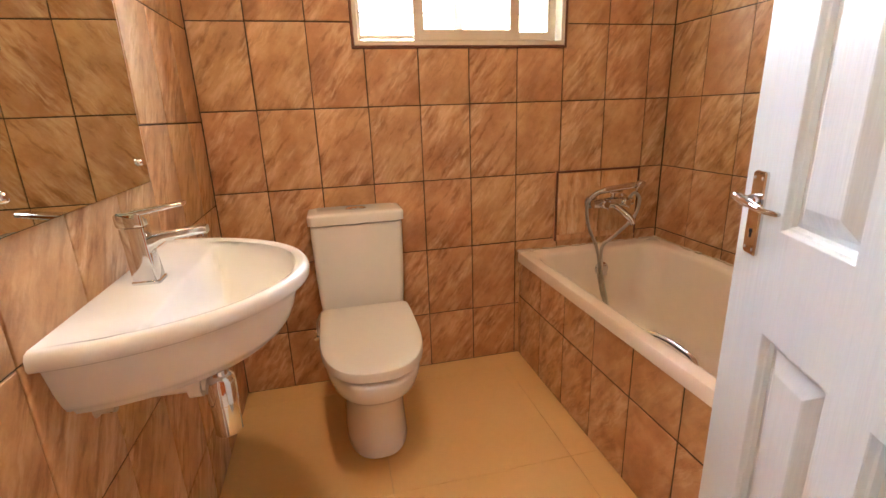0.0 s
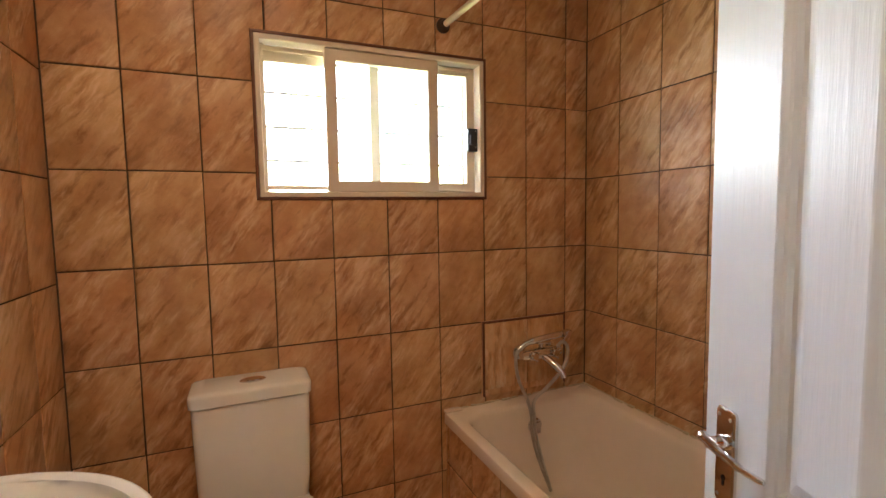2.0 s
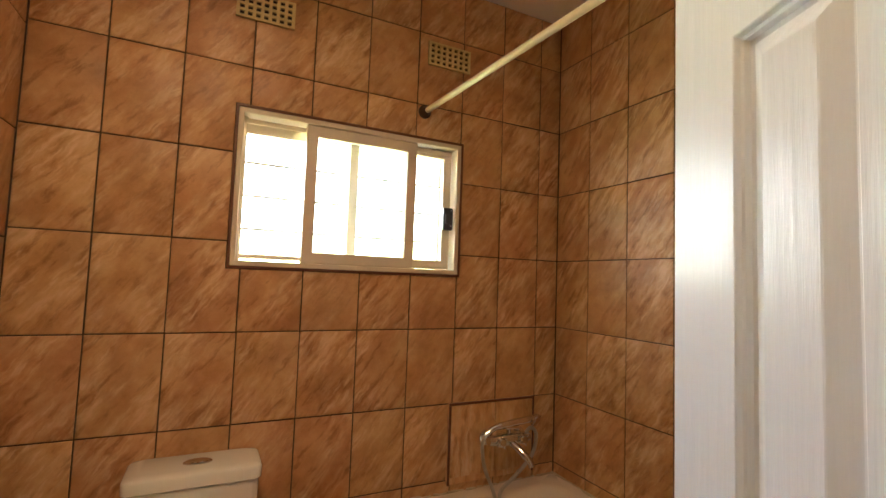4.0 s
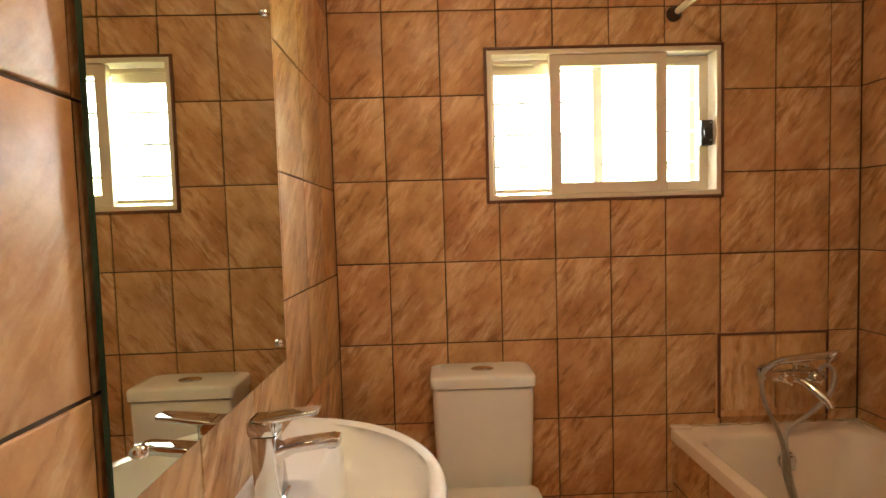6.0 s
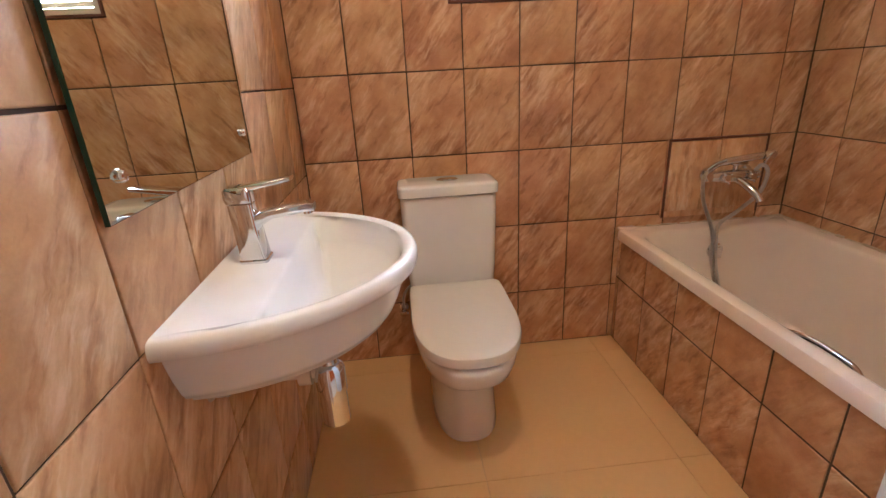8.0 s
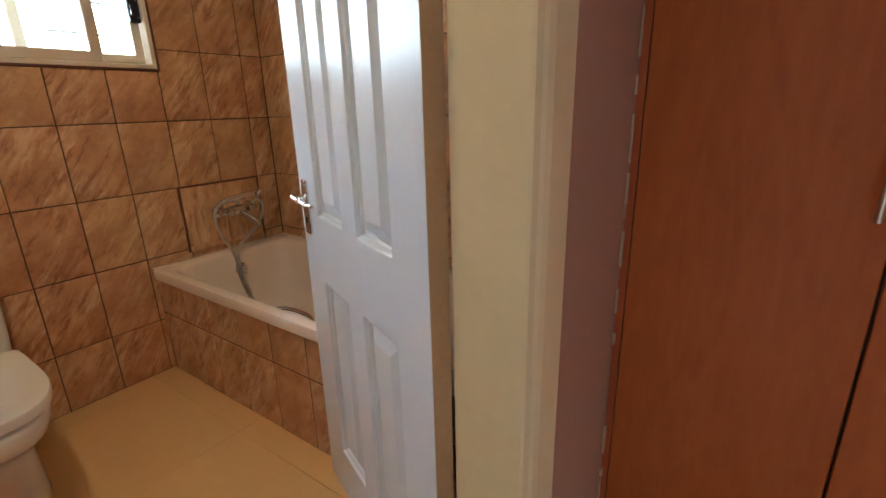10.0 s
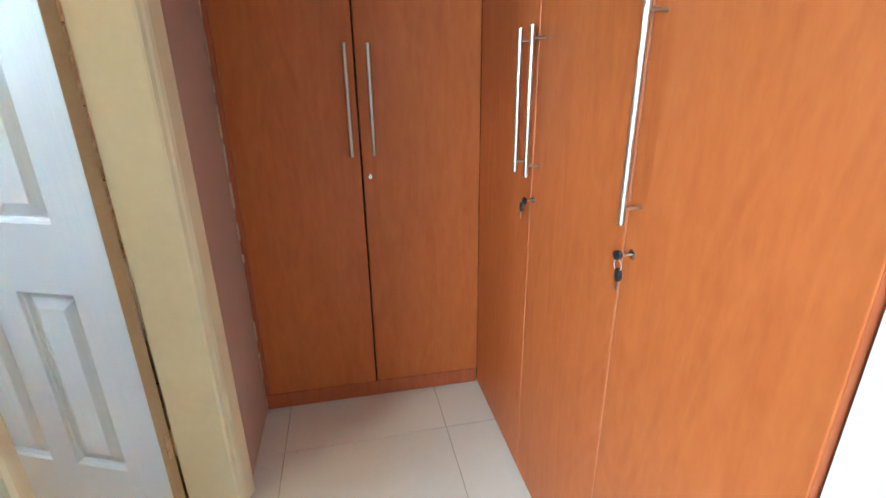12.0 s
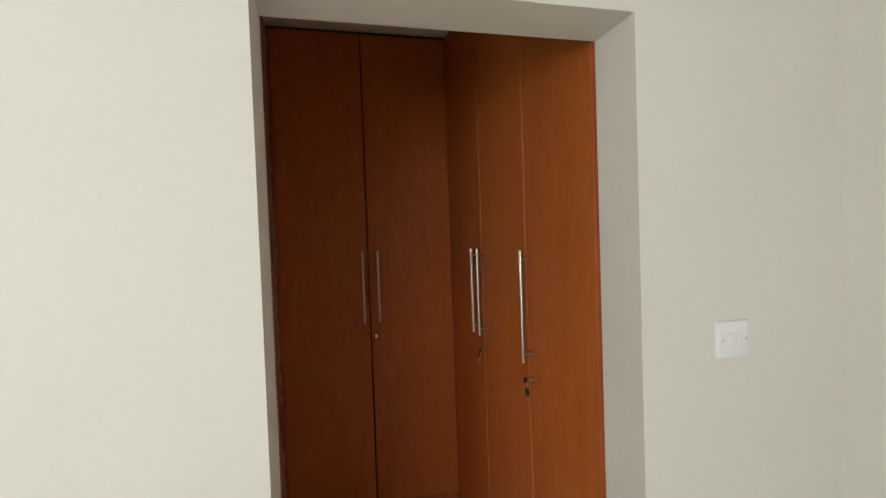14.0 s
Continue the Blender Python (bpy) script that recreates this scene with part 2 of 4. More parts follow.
def garden_backdrop_material():
    """Blown-out daylight beyond the window: white sky over sunlit yellow-green garden."""
    m, t, b = nodes_of("daylight_backdrop")
    co = t.nodes.new("ShaderNodeTexCoord").outputs["Object"]
    sep = t.nodes.new("ShaderNodeSeparateXYZ")
    t.links.new(co, sep.inputs[0])
    n = noise_of(t, co, 2.5, 3.0)
    add = t.nodes.new("ShaderNodeMath")
    add.operation = "MULTIPLY_ADD"
    t.links.new(n, add.inputs[0])
    add.inputs[1].default_value = 0.6
    t.links.new(sep.outputs["Z"], add.inputs[2])
    side = t.nodes.new("ShaderNodeMath")
    side.operation = "MULTIPLY_ADD"
    t.links.new(sep.outputs["X"], side.inputs[0])
    side.inputs[1].default_value = -0.16
    t.links.new(add.outputs[0], side.inputs[2])
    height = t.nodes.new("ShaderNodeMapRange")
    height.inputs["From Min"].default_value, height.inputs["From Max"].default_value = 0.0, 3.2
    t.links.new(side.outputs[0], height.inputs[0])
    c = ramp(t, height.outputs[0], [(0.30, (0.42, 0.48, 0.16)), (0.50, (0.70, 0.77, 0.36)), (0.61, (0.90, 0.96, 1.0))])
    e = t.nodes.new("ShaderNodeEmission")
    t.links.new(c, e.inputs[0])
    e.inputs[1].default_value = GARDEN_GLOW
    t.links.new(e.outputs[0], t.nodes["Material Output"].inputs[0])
    return m


BACKDROP = garden_backdrop_material()


# ---- building helpers ----
def mesh_of(name, bm, mat, smooth=False):
    bmesh.ops.recalc_face_normals(bm, faces=bm.faces)
    me = bpy.data.meshes.new(name)
    bm.to_mesh(me)
    bm.free()
    me.materials.append(mat)
    if smooth:
        for p in me.polygons:
            p.use_smooth = True
        me.set_sharp_from_angle(angle=radians(smooth if smooth > 1 else 40))
    return me


def part(name, bm, mat, parent=None, label="", smooth=False):
    ob = new(name, mesh_of(name, bm, mat, smooth))
    if parent:
        ob.parent = parent
    if label:
        ob["label"] = label
    return ob


def empty(name, m, label="", category="", group="", kind=""):
    ob = new(name)
    ob.empty_display_size = 0.05
    ob.matrix_world = m
    return tagged(ob, label, category, group, kind)


def add_box(bm, x0, x1, y0, y1, z0, z1, bevel=0.0, seg=2):
    b = bmesh.new()
    bmesh.ops.create_cube(b, size=1.0)
    for v in b.verts:
        v.co = Vector(((x0 + x1) / 2 + v.co.x * (x1 - x0), (y0 + y1) / 2 + v.co.y * (y1 - y0), (z0 + z1) / 2 + v.co.z * (z1 - z0)))
    if bevel:
        bmesh.ops.bevel(b, geom=b.edges[:], offset=bevel, segments=seg, profile=0.5, affect="EDGES")
    me = bpy.data.meshes.new("tmp")
    b.to_mesh(me)
    b.free()
    bm.from_mesh(me)
    bpy.data.meshes.remove(me)
    return bm


def box(x0, x1, y0, y1, z0, z1, bevel=0.0, seg=2):
    return add_box(bmesh.new(), x0, x1, y0, y1, z0, z1, bevel, seg)


def loft(bm, rings, cap_start=False, cap_end=False):
    """Joins closed rings of equally many points."""
    vs = [[bm.verts.new(p) for p in r] for r in rings]
    n = len(vs[0])
    for a, b in zip(vs, vs[1:]):
        for i in range(n):
            bm.faces.new((a[i], a[(i + 1) % n], b[(i + 1) % n], b[i]))
    if cap_start:
        bm.faces.new(vs[0])
    if cap_end:
        bm.faces.new(vs[-1])
    return bm


def tube(bm, points, r, n=10, caps=True):
    """A round bar along points; r may be a list."""
    pts = [Vector(p) for p in points]
    radii = r if isinstance(r, (list, tuple)) else [r] * len(pts)
    rings, side = [], None
    for i, p in enumerate(pts):
        d = (pts[min(i + 1, len(pts) - 1)] - pts[max(i - 1, 0)]).normalized()
        if side is None:
            side = d.orthogonal().normalized()
        side = (side - d * side.dot(d)).normalized()
        up = d.cross(side)
        rings.append([p + radii[i] * (math.cos(a) * side + math.sin(a) * up) for a in (2 * math.pi * k / n for k in range(n))])
    return loft(bm, rings, caps, caps)


def arc_points(ctrl, steps=10):
    """A smooth curve through control points."""
    c = [Vector(p) for p in ctrl]
    c = [2 * c[0] - c[1]] + c + [2 * c[-1] - c[-2]]
    out = []
    for i in range(1, len(c) - 2):
        for k in range(steps):
            u = k / steps
            a, b, d, e = c[i - 1], c[i], c[i + 1], c[i + 2]
            out.append(0.5 * ((2 * b) + (d - a) * u + (2 * a - 5 * b + 4 * d - e) * u * u + (3 * b - a - 3 * d + e) * u ** 3))
    out.append(c[-2])
    return out


def lathe(bm, profile, axis=(0, 0, 1), at=(0, 0, 0), n=20):
    """Profile of (radius, height) turned about an axis through at."""
    q = Vector((0, 0, 1)).rotation_difference(Vector(axis))
    rings = [[Vector(at) + q @ Vector((r * math.cos(2 * math.pi * k / n), r * math.sin(2 * math.pi * k / n), h)) for k in range(n)] for r, h in profile]
    return loft(bm, rings, True, True)


def rrect(x0, x1, y0, y1, r, z, n=6):
    out = []
    for cx, cy, a0 in ((x1 - r, y1 - r, 0), (x0 + r, y1 - r, 90), (x0 + r, y0 + r, 180), (x1 - r, y0 + r, 270)):
        for k in range(n + 1):
            a = radians(a0 + 90 * k / n)
            out.append(Vector((cx + r * math.cos(a), cy + r * math.sin(a), z)))
    return out


# ---- plan ----
XL, XR, YB, YF = -0.395, 1.542, 1.862, 0.012     # bathroom, tile faces
HB, HC = 2.58, 2.425                            # ceilings
YN, YS = -0.140, -1.004                         # dressing passage, wall and wardrobe front
XC = 1.006                                      # far wardrobe front
XW, XWI = -0.475, -0.330                        # bedroom wall faces
OP0, OP1, OPZ = -1.012, -0.276, 1.846           # cased opening
JX0, JX1, HEAD = -0.108, 0.556, 2.0             # bathroom door jambs
WX0, WX1, WZ0, WZ1 = 0.166, 1.026, 1.370, 1.915  # bathroom window
TW, TH = 0.204, 0.2995
TT = 0.008                                      # tile thickness
BX0, BY0 = -3.60, -1.558                        # bedroom extents
BY1, HBED = 2.35, 2.62


def structure(name, bm, mat, label, category):
    return tagged(part(name, bm, mat), label, category, kind="structure")


def wall_with_hole(name, axis, a0, a1, t0, t1, z0, z1, hole, mat, label):
    """A wall along x or y, t0..t1 thick, with one opening (u0, u1, w0, w1)."""
    bm = bmesh.new()
    u0, u1, w0, w1 = hole
    for p, q, r, s in ((a0, u0, z0, z1), (u1, a1, z0, z1), (u0, u1, w1, z1), (u0, u1, z0, w0)):
        if q - p > 1e-4 and s - r > 1e-4:
            if axis == "x":
                add_box(bm, p, q, t0, t1, r, s)
            else:
                add_box(bm, t0, t1, p, q, r, s)
    bmesh.ops.remove_doubles(bm, verts=bm.verts, dist=1e-5)
    return structure(name, bm, mat, label, "wall")


wall_north = wall_with_hole("wall_north", "x", XL - 0.3, XR + 0.25, YB + 0.0035, YB + 0.22, 0, HB, (WX0, WX1, WZ0, WZ1), GROUT, "bathroom window wall with dark recessed tile joints")
wall_east = structure("wall_east", box(XR + 0.0035, XR + 0.25, YN + 0.02, YB + 0.0035, 0, HB), GROUT, "bathroom wall beside the bath with dark tile joints", "wall")
wall_west = structure("wall_west", box(XW + 0.02, XL - 0.0035, YF, YB + 0.0035, 0, HB), GROUT, "bathroom wall behind basin with dark tile joints", "wall")
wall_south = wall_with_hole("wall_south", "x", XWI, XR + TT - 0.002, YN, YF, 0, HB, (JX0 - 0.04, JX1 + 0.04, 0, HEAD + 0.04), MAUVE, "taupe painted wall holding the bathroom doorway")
wall_bedroom = wall_with_hole("wall_bedroom", "y", BY0 - 0.2, YF, XW, XWI, 0, HBED, (OP0, OP1, 0, OPZ), PLASTER, "cream painted wall with a plain cased opening")
wall_bedroom_far = structure("wall_bedroom_far", box(XW, XW + 0.02, YF, BY1 + 0.2, 0, HBED), PLASTER, "cream painted bedroom wall backing the bathroom", "wall")
wall_bedroom_south = structure("wall_bedroom_south", box(BX0 - 0.2, XW, BY0 - 0.2, BY0, 0, HBED), PLASTER, "cream painted side wall of the bedroom", "wall")
wall_bedroom_north = structure("wall_bedroom_north", box(BX0 - 0.2, XW, BY1, BY1 + 0.2, 0, HBED), PLASTER, "cream painted bedroom wall", "wall")
wall_bedroom_west = wall_with_hole("wall_bedroom_west", "y", BY0, BY1, BX0 - 0.2, BX0, 0, HBED, (0.40, 2.00, 0.97, 2.13), PLASTER, "cream painted bedroom wall with a wide window")
wall_passage_back = structure("wall_passage_back", box(XWI, XC + 0.66, YS - 0.70, YS - 0.60, 0, HC + 0.2), PLASTER, "plain wall behind the wardrobes", "wall")
wall_passage_end = structure("wall_passage_end", box(XC + 0.60, XC + 0.70, YS - 0.60, YN + 0.02, 0, HC + 0.2), PLASTER, "plain wall behind the far wardrobe", "wall")
ceiling_bathroom = structure("ceiling_bathroom", box(XL - 0.3, XR + 0.25, YN, YB + 0.22, HB, HB + 0.15), CEILING, "white painted bathroom ceiling", "ceiling")
ceiling_passage = structure("ceiling_passage", box(XWI, XC + 0.70, YS - 0.70, YN, HC, HC + 0.28), CEILING, "white painted ceiling over the wardrobes", "ceiling")
ceiling_bedroom = structure("ceiling_bedroom", box(BX0 - 0.2, XWI, BY0 - 0.2, BY1 + 0.2, HBED, HBED + 0.11), CEILING, "white painted bedroom ceiling", "ceiling")
ground = structure("ground", box(-60, 60, -60, 60, -0.6, -0.25), GRASS, "dry yellow-green grass around the house", "ground")
floor_slab = structure("floor_slab", box(BX0 - 0.2, XC + 0.75, BY0 - 0.3, YB + 0.22, -0.25, -0.004), FLOOR_JOINT, "floor bed with joints between the tiles", "floor")
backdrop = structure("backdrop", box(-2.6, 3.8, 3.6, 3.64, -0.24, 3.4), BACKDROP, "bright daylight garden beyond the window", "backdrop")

# ---- bathroom door frame ----
frame_ob = empty("door_frame", pose(JX1, YN, 0), "cream gloss painted door frame with moulded jambs", "door frame", kind="structure")


def jamb_profile(side):
    """Cross-section of a jamb, from the bathroom rebate round to the wall; side +1 east, -1 west."""
    pts = [(0.046, YF + 0.003), (0.004, YF + 0.003), (0.0, YF - 0.001), (0.0, -0.118), (0.002, -0.124), (0.010, -0.130), (0.014, -0.136), (0.022, -0.142), (0.058, -0.156), (0.064, -0.154), (0.066, YN + 0.001), (0.046, YN + 0.001)]
    x = JX1 if side > 0 else JX0
    return [(x + side * a, b) for a, b in pts]


for side in (1, -1):
    bm = bmesh.new()
    prof = jamb_profile(side)
    loft(bm, [[Vector((a, b, z)) for a, b in prof] for z in (0.0, 0.7, 1.4, HEAD + 0.06)], True, True)
    j = part("jamb", bm, FRAME_PAINT)
    j.parent, j.matrix_parent_inverse = frame_ob, frame_ob.matrix_world.inverted()
bm = bmesh.new()
add_box(bm, JX0, JX1, -0.138, 0.006, HEAD, HEAD + 0.04, 0.003)
add_box(bm, JX0 - 0.066, JX1 + 0.066, -0.155, YN + 0.001, HEAD + 0.005, HEAD + 0.07, 0.003)
j = part("head", bm, FRAME_PAINT)
j.parent, j.matrix_parent_inverse = frame_ob, frame_ob.matrix_world.inverted()

# ---- bathroom door ----
DW, DH, DT = 0.700, 1.985, 0.040
door_turn = math.degrees(math.atan2(0.925, 0.3794))
door_1 = empty("door_1", pose(0.5277, 0.0395, 0.008, 0, 0, door_turn), "white painted panel door with embossed grain, standing open", "door")


def at_door(ob):
    ob.parent = door_1
    return ob


def panel_door():
    """Leaf along local x from the hinge; local +y is the face towards the basin."""
    bm = bmesh.new()
    xs = (0.0, 0.130, 0.304, 0.388, 0.564, DW)
    zs = (0.0, 0.172, 0.732, 0.914, 1.690, 1.755, 1.885, DH)
    cells = {(i, k) for i in (1, 3) for k in (1, 3, 5)}
    for face, y0, out in ((1, 0.0, 1), (0, -DT, -1)):
        for i in range(5):
            for k in range(7):
                a, b, c, d = xs[i], xs[i + 1], zs[k], zs[k + 1]
                if (i, k) not in cells:
                    bm.faces.new([bm.verts.new(p) for p in ((a, y0, c), (b, y0, c), (b, y0, d), (a, y0, d))])
                    continue
                rings = []
                for inset, depth in ((0, 0), (0.002, -0.0015), (0.005, -0.008), (0.009, -0.010), (0.012, -0.0175), (0.020, -0.0175), (0.046, -0.004), (0.049, -0.003)):
                    rings.append([(a + inset, y0 + out * depth, c + inset), (b - inset, y0 + out * depth, c + inset), (b - inset, y0 + out * depth, d - inset), (a + inset, y0 + out * depth, d - inset)])
                loft(bm, rings, False, True)
    for a, b, c, d in (((0, 0, 0), (DW, 0, 0), (DW, -DT, 0), (0, -DT, 0)), ((0, 0, DH), (DW, 0, DH), (DW, -DT, DH), (0, -DT, DH)), ((0, 0, 0), (0, -DT, 0), (0, -DT, DH), (0, 0, DH)), ((DW, 0, 0), (DW, -DT, 0), (DW, -DT, DH), (DW, 0, DH))):
        bm.faces.new([bm.verts.new(p) for p in (a, b, c, d)])
    bmesh.ops.remove_doubles(bm, verts=bm.verts, dist=1e-5)
    return bm


at_door(part("leaf", panel_door(), DOOR_PAINT, label="white leaf with six raised panels"))
edge = bmesh.new()
add_box(edge, -0.0015, 0.0, -DT + 0.001, -0.001, 0.002, DH - 0.002)
at_door(part("hinge_edge", edge, EDGE_BROWN, label="brownish hinge edge"))


def lever_handle(face):
    """Long plate with lever; face +1 the side towards the basin, -1 the bath side."""
    y = 0.0 if face > 0 else -DT
    plate = part("handle_plate", rounded_plate(0.643, 0.853, 0.042, 0.150, y, 0.007 * face), CHROME, door_1, "tall chrome handle plate", smooth=30)
    bm = bmesh.new()
    hx, hz = 0.643, 0.952
    lathe(bm, [(0.011, 0.0), (0.0105, 0.01), (0.0085, 0.013), (0.0085, 0.028)], (0, face, 0), (hx, y + 0.006 * face, hz), 14)
    yy = y + 0.032 * face
    tube(bm, arc_points([(hx + 0.012, yy + 0.002 * face, hz + 0.006), (hx, yy + 0.002 * face, hz + 0.004), (hx - 0.03, yy - 0.003 * face, hz - 0.002), (hx - 0.066, yy - 0.008 * face, hz - 0.006), (hx - 0.098, yy - 0.016 * face, hz - 0.006)], 6), [0.0080] * 6 + [0.0074] * 6 + [0.0060] * 6 + [0.0046] * 6 + [0.0032], 12)
    part("lever", bm, CHROME, plate, smooth=50)
    bm = bmesh.new()
    yk = y + 0.0075 * face
    lathe(bm, [(0.0042, 0.0), (0.0042, 0.0008)], (0, face, 0), (hx, yk, 0.896), 12)
    add_box(bm, hx - 0.0017, hx + 0.0017, min(yk, yk + 0.0008 * face), max(yk, yk + 0.0008 * face), 0.884, 0.895)
    part("keyhole", bm, HOLE_SHADE, plate)
    for dz in (0.864, 0.991):
        for dx in (-0.013, 0.013):
            bm = bmesh.new()
            lathe(bm, [(0.0032, 0.0), (0.003, 0.0012), (0.0012, 0.0016)], (0, face, 0), (hx + dx, yk - 0.001 * face, dz), 8)
            part("screw", bm, STEEL, plate)


def rounded_plate(cx, z0, w, h, y, t):
    bm = bmesh.new()
    rings = []
    for inset, d in ((0, 0), (0, t * 0.6), (0.002, t), ):
        pts = rrect(cx - w / 2 + inset, cx + w / 2 - inset, z0 + inset, z0 + h - inset, 0.006, 0, 4)
        rings.append([(p.x, y + d, p.y) for p in pts])
    return loft(bm, rings, True, True)


lever_handle(1)
lever_handle(-1)
for hz in (0.262, 1.56):
    bm = bmesh.new()
    tube(bm, [(-0.007, -DT - 0.004, hz - 0.045), (-0.007, -DT - 0.004, hz + 0.045)], 0.006, 10)
    add_box(bm, -0.003, -0.0015, -DT + 0.001, -DT + 0.022, hz - 0.042, hz + 0.042)
    part("hinge", bm, HINGE, door_1, "paint-stained brass hinge", smooth=40)

# ---- bathroom window ----
window_1 = empty("window_1", pose(WX0, YB, WZ0), "cream aluminium sliding window, one side slid open", "window", kind="structure")


def at_window(ob):
    ob.parent = window_1
    ob.matrix_parent_inverse = window_1.matrix_world.inverted()
    return ob


def frame_of(x0, x1, z0, z1, w, y0, y1, bevel=0.003):
    """Four mitred members."""
    bm = bmesh.new()
    outer = [(x0, z0), (x1, z0), (x1, z1), (x0, z1)]
    inner = [(x0 + w, z0 + w), (x1 - w, z0 + w), (x1 - w, z1 - w), (x0 + w, z1 - w)]
    rings = []
    for pts, y in ((outer, y1), (outer, y0 + bevel), ([(a + (bevel if a == x0 else -bevel), b + (bevel if b == z0 else -bevel)) for a, b in outer], y0),
                   ([(a + (-bevel if a < (x0 + x1) / 2 else bevel), b + (-bevel if b < (z0 + z1) / 2 else bevel)) for a, b in inner], y0), (inner, y0 + bevel), (inner, y1)):
        rings.append([(a, y, b) for a, b in pts])
    loft(bm, rings)
    vs = list(bm.verts)
    n = len(vs)
    for i in range(4):
        bm.faces.new((vs[i], vs[(i + 1) % 4], vs[n - 4 + (i + 1) % 4], vs[n - 4 + i]))
    return bm


at_window(part("tile_trim", frame_of(WX0 - 0.006, WX1 + 0.006, WZ0 - 0.006, WZ1 + 0.006, 0.010, YB - 0.005, YB + 0.02, 0.002), TRIM, label="dark brown tile edging strip"))
at_window(part("window_frame", frame_of(WX0 + 0.003, WX1 - 0.003, WZ0 + 0.003, WZ1 - 0.003, 0.019, YB - 0.003, YB + 0.085), ALU, label="cream outer frame"))
SX = (0.398, 0.828)
s1 = at_window(part("sliding_sash", frame_of(SX[0], SX[1], WZ0 + 0.022, WZ1 - 0.022, 0.041, YB + 0.006, YB + 0.032), ALU, label="inner sliding sash"))
at_window(part("fixed_sash", frame_of(0.566, WX1 - 0.026, WZ0 + 0.024, WZ1 - 0.024, 0.036, YB + 0.040, YB + 0.066), ALU, label="outer sash behind the sliding one"))
for x0, x1, y in ((SX[0] + 0.039, SX[1] - 0.039, YB + 0.019), (0.600, WX1 - 0.060, YB + 0.053)):
    p = at_window(part("pane", box(x0, x1, y - 0.002, y + 0.002, WZ0 + 0.058, WZ1 - 0.058), GLASS, label="clear glass pane"))
    p.visible_shadow = False
bm = bmesh.new()
add_box(bm, WX0 + 0.03, WX1 - 0.03, YB + 0.0335, YB + 0.0385, WZ0 + 0.03, WZ0 + 0.046, 0.001)
add_box(bm, WX0 + 0.03, WX1 - 0.03, YB + 0.0335, YB + 0.0385, WZ1 - 0.046, WZ1 - 0.03, 0.001)
at_window(part("track", bm, ALU))
bm = bmesh.new()
add_box(bm, 0.957, 1.000, YB + 0.010, YB + 0.040, 1.556, 1.648, 0.005, 3)
add_box(bm, 0.963, 0.977, YB + 0.003, YB + 0.012, 1.582, 1.622, 0.003, 2)
latch = at_window(part("latch", bm, BLACK, label="black plastic sash latch", smooth=40))
bm = bmesh.new()
for z in (1.574, 1.638):
    lathe(bm, [(0.003, 0), (0.0025, 0.0015)], (0, -1, 0), (0.991, YB + 0.0105, z), 8)
part("screw", bm, STEEL, latch)
latch.children[0].matrix_parent_inverse = latch.matrix_world.inverted()
at_window(part("jamb_stop", box(WX0 + 0.022, WX0 + 0.036, YB + 0.040, YB + 0.084, WZ0 + 0.022, WZ1 - 0.022, 0.002), ALU))
at_window(part("head_stop", box(WX0 + 0.036, SX[0] + 0.020, YB + 0.067, YB + 0.084, WZ1 - 0.072, WZ1 - 0.024, 0.002), ALU, label="cream stop strip under the window head"))
for z in (1.510, 1.631, 1.753, 1.874):
    bm = bmesh.new()
    tube(bm, [(WX0 - 0.02, YB + 0.13, z), (WX1 + 0.02, YB + 0.13, z)], 0.0052, 8)
    at_window(part("burglar_bar", bm, BAR, label="thin pale steel burglar bar"))

# ---- bathtub ----
bath = empty("bathtub", pose((0.825 + XR) / 2, (YF + YB) / 2, 0), "cream enamelled bathtub built in behind a tiled panel", "bathtub")


def under(parent, ob):
    bpy.context.view_layer.update()
    ob.parent = parent
    ob.matrix_parent_inverse = parent.matrix_world.inverted()
    return ob


def tub_mesh():
    bm = bmesh.new()
    x0, x1, y0, y1 = 0.824, XR - 0.001, YF + 0.002, YB - 0.002
    rows = [  # inset left, right, front, back, radius, z
        (0.008, 0, 0, 0, 0.012, 0.462), (0.0, 0, 0, 0, 0.014, 0.466), (0.0, 0, 0, 0, 0.016, 0.500), (0.003, 0.001, 0.001, 0.001, 0.016, 0.507), (0.009, 0.004, 0.004, 0.004, 0.016, 0.510),
        (0.044, 0.050, 0.07, 0.062, 0.085, 0.508), (0.052, 0.058, 0.08, 0.070, 0.085, 0.504), (0.060, 0.066, 0.09, 0.078, 0.085, 0.490), (0.072, 0.078, 0.13, 0.088, 0.095, 0.40), (0.095, 0.10, 0.22, 0.105, 0.11, 0.25),
        (0.115, 0.12, 0.28, 0.12, 0.12, 0.17), (0.145, 0.15, 0.33, 0.15, 0.12, 0.138), (0.20, 0.20, 0.40, 0.20, 0.10, 0.128)]
    rings = [rrect(x0 + l, x1 - r, y0 + f, y1 - b, rad, z, 7) for l, r, f, b, rad, z in rows]
    loft(bm, rings, False, True)
    return bm


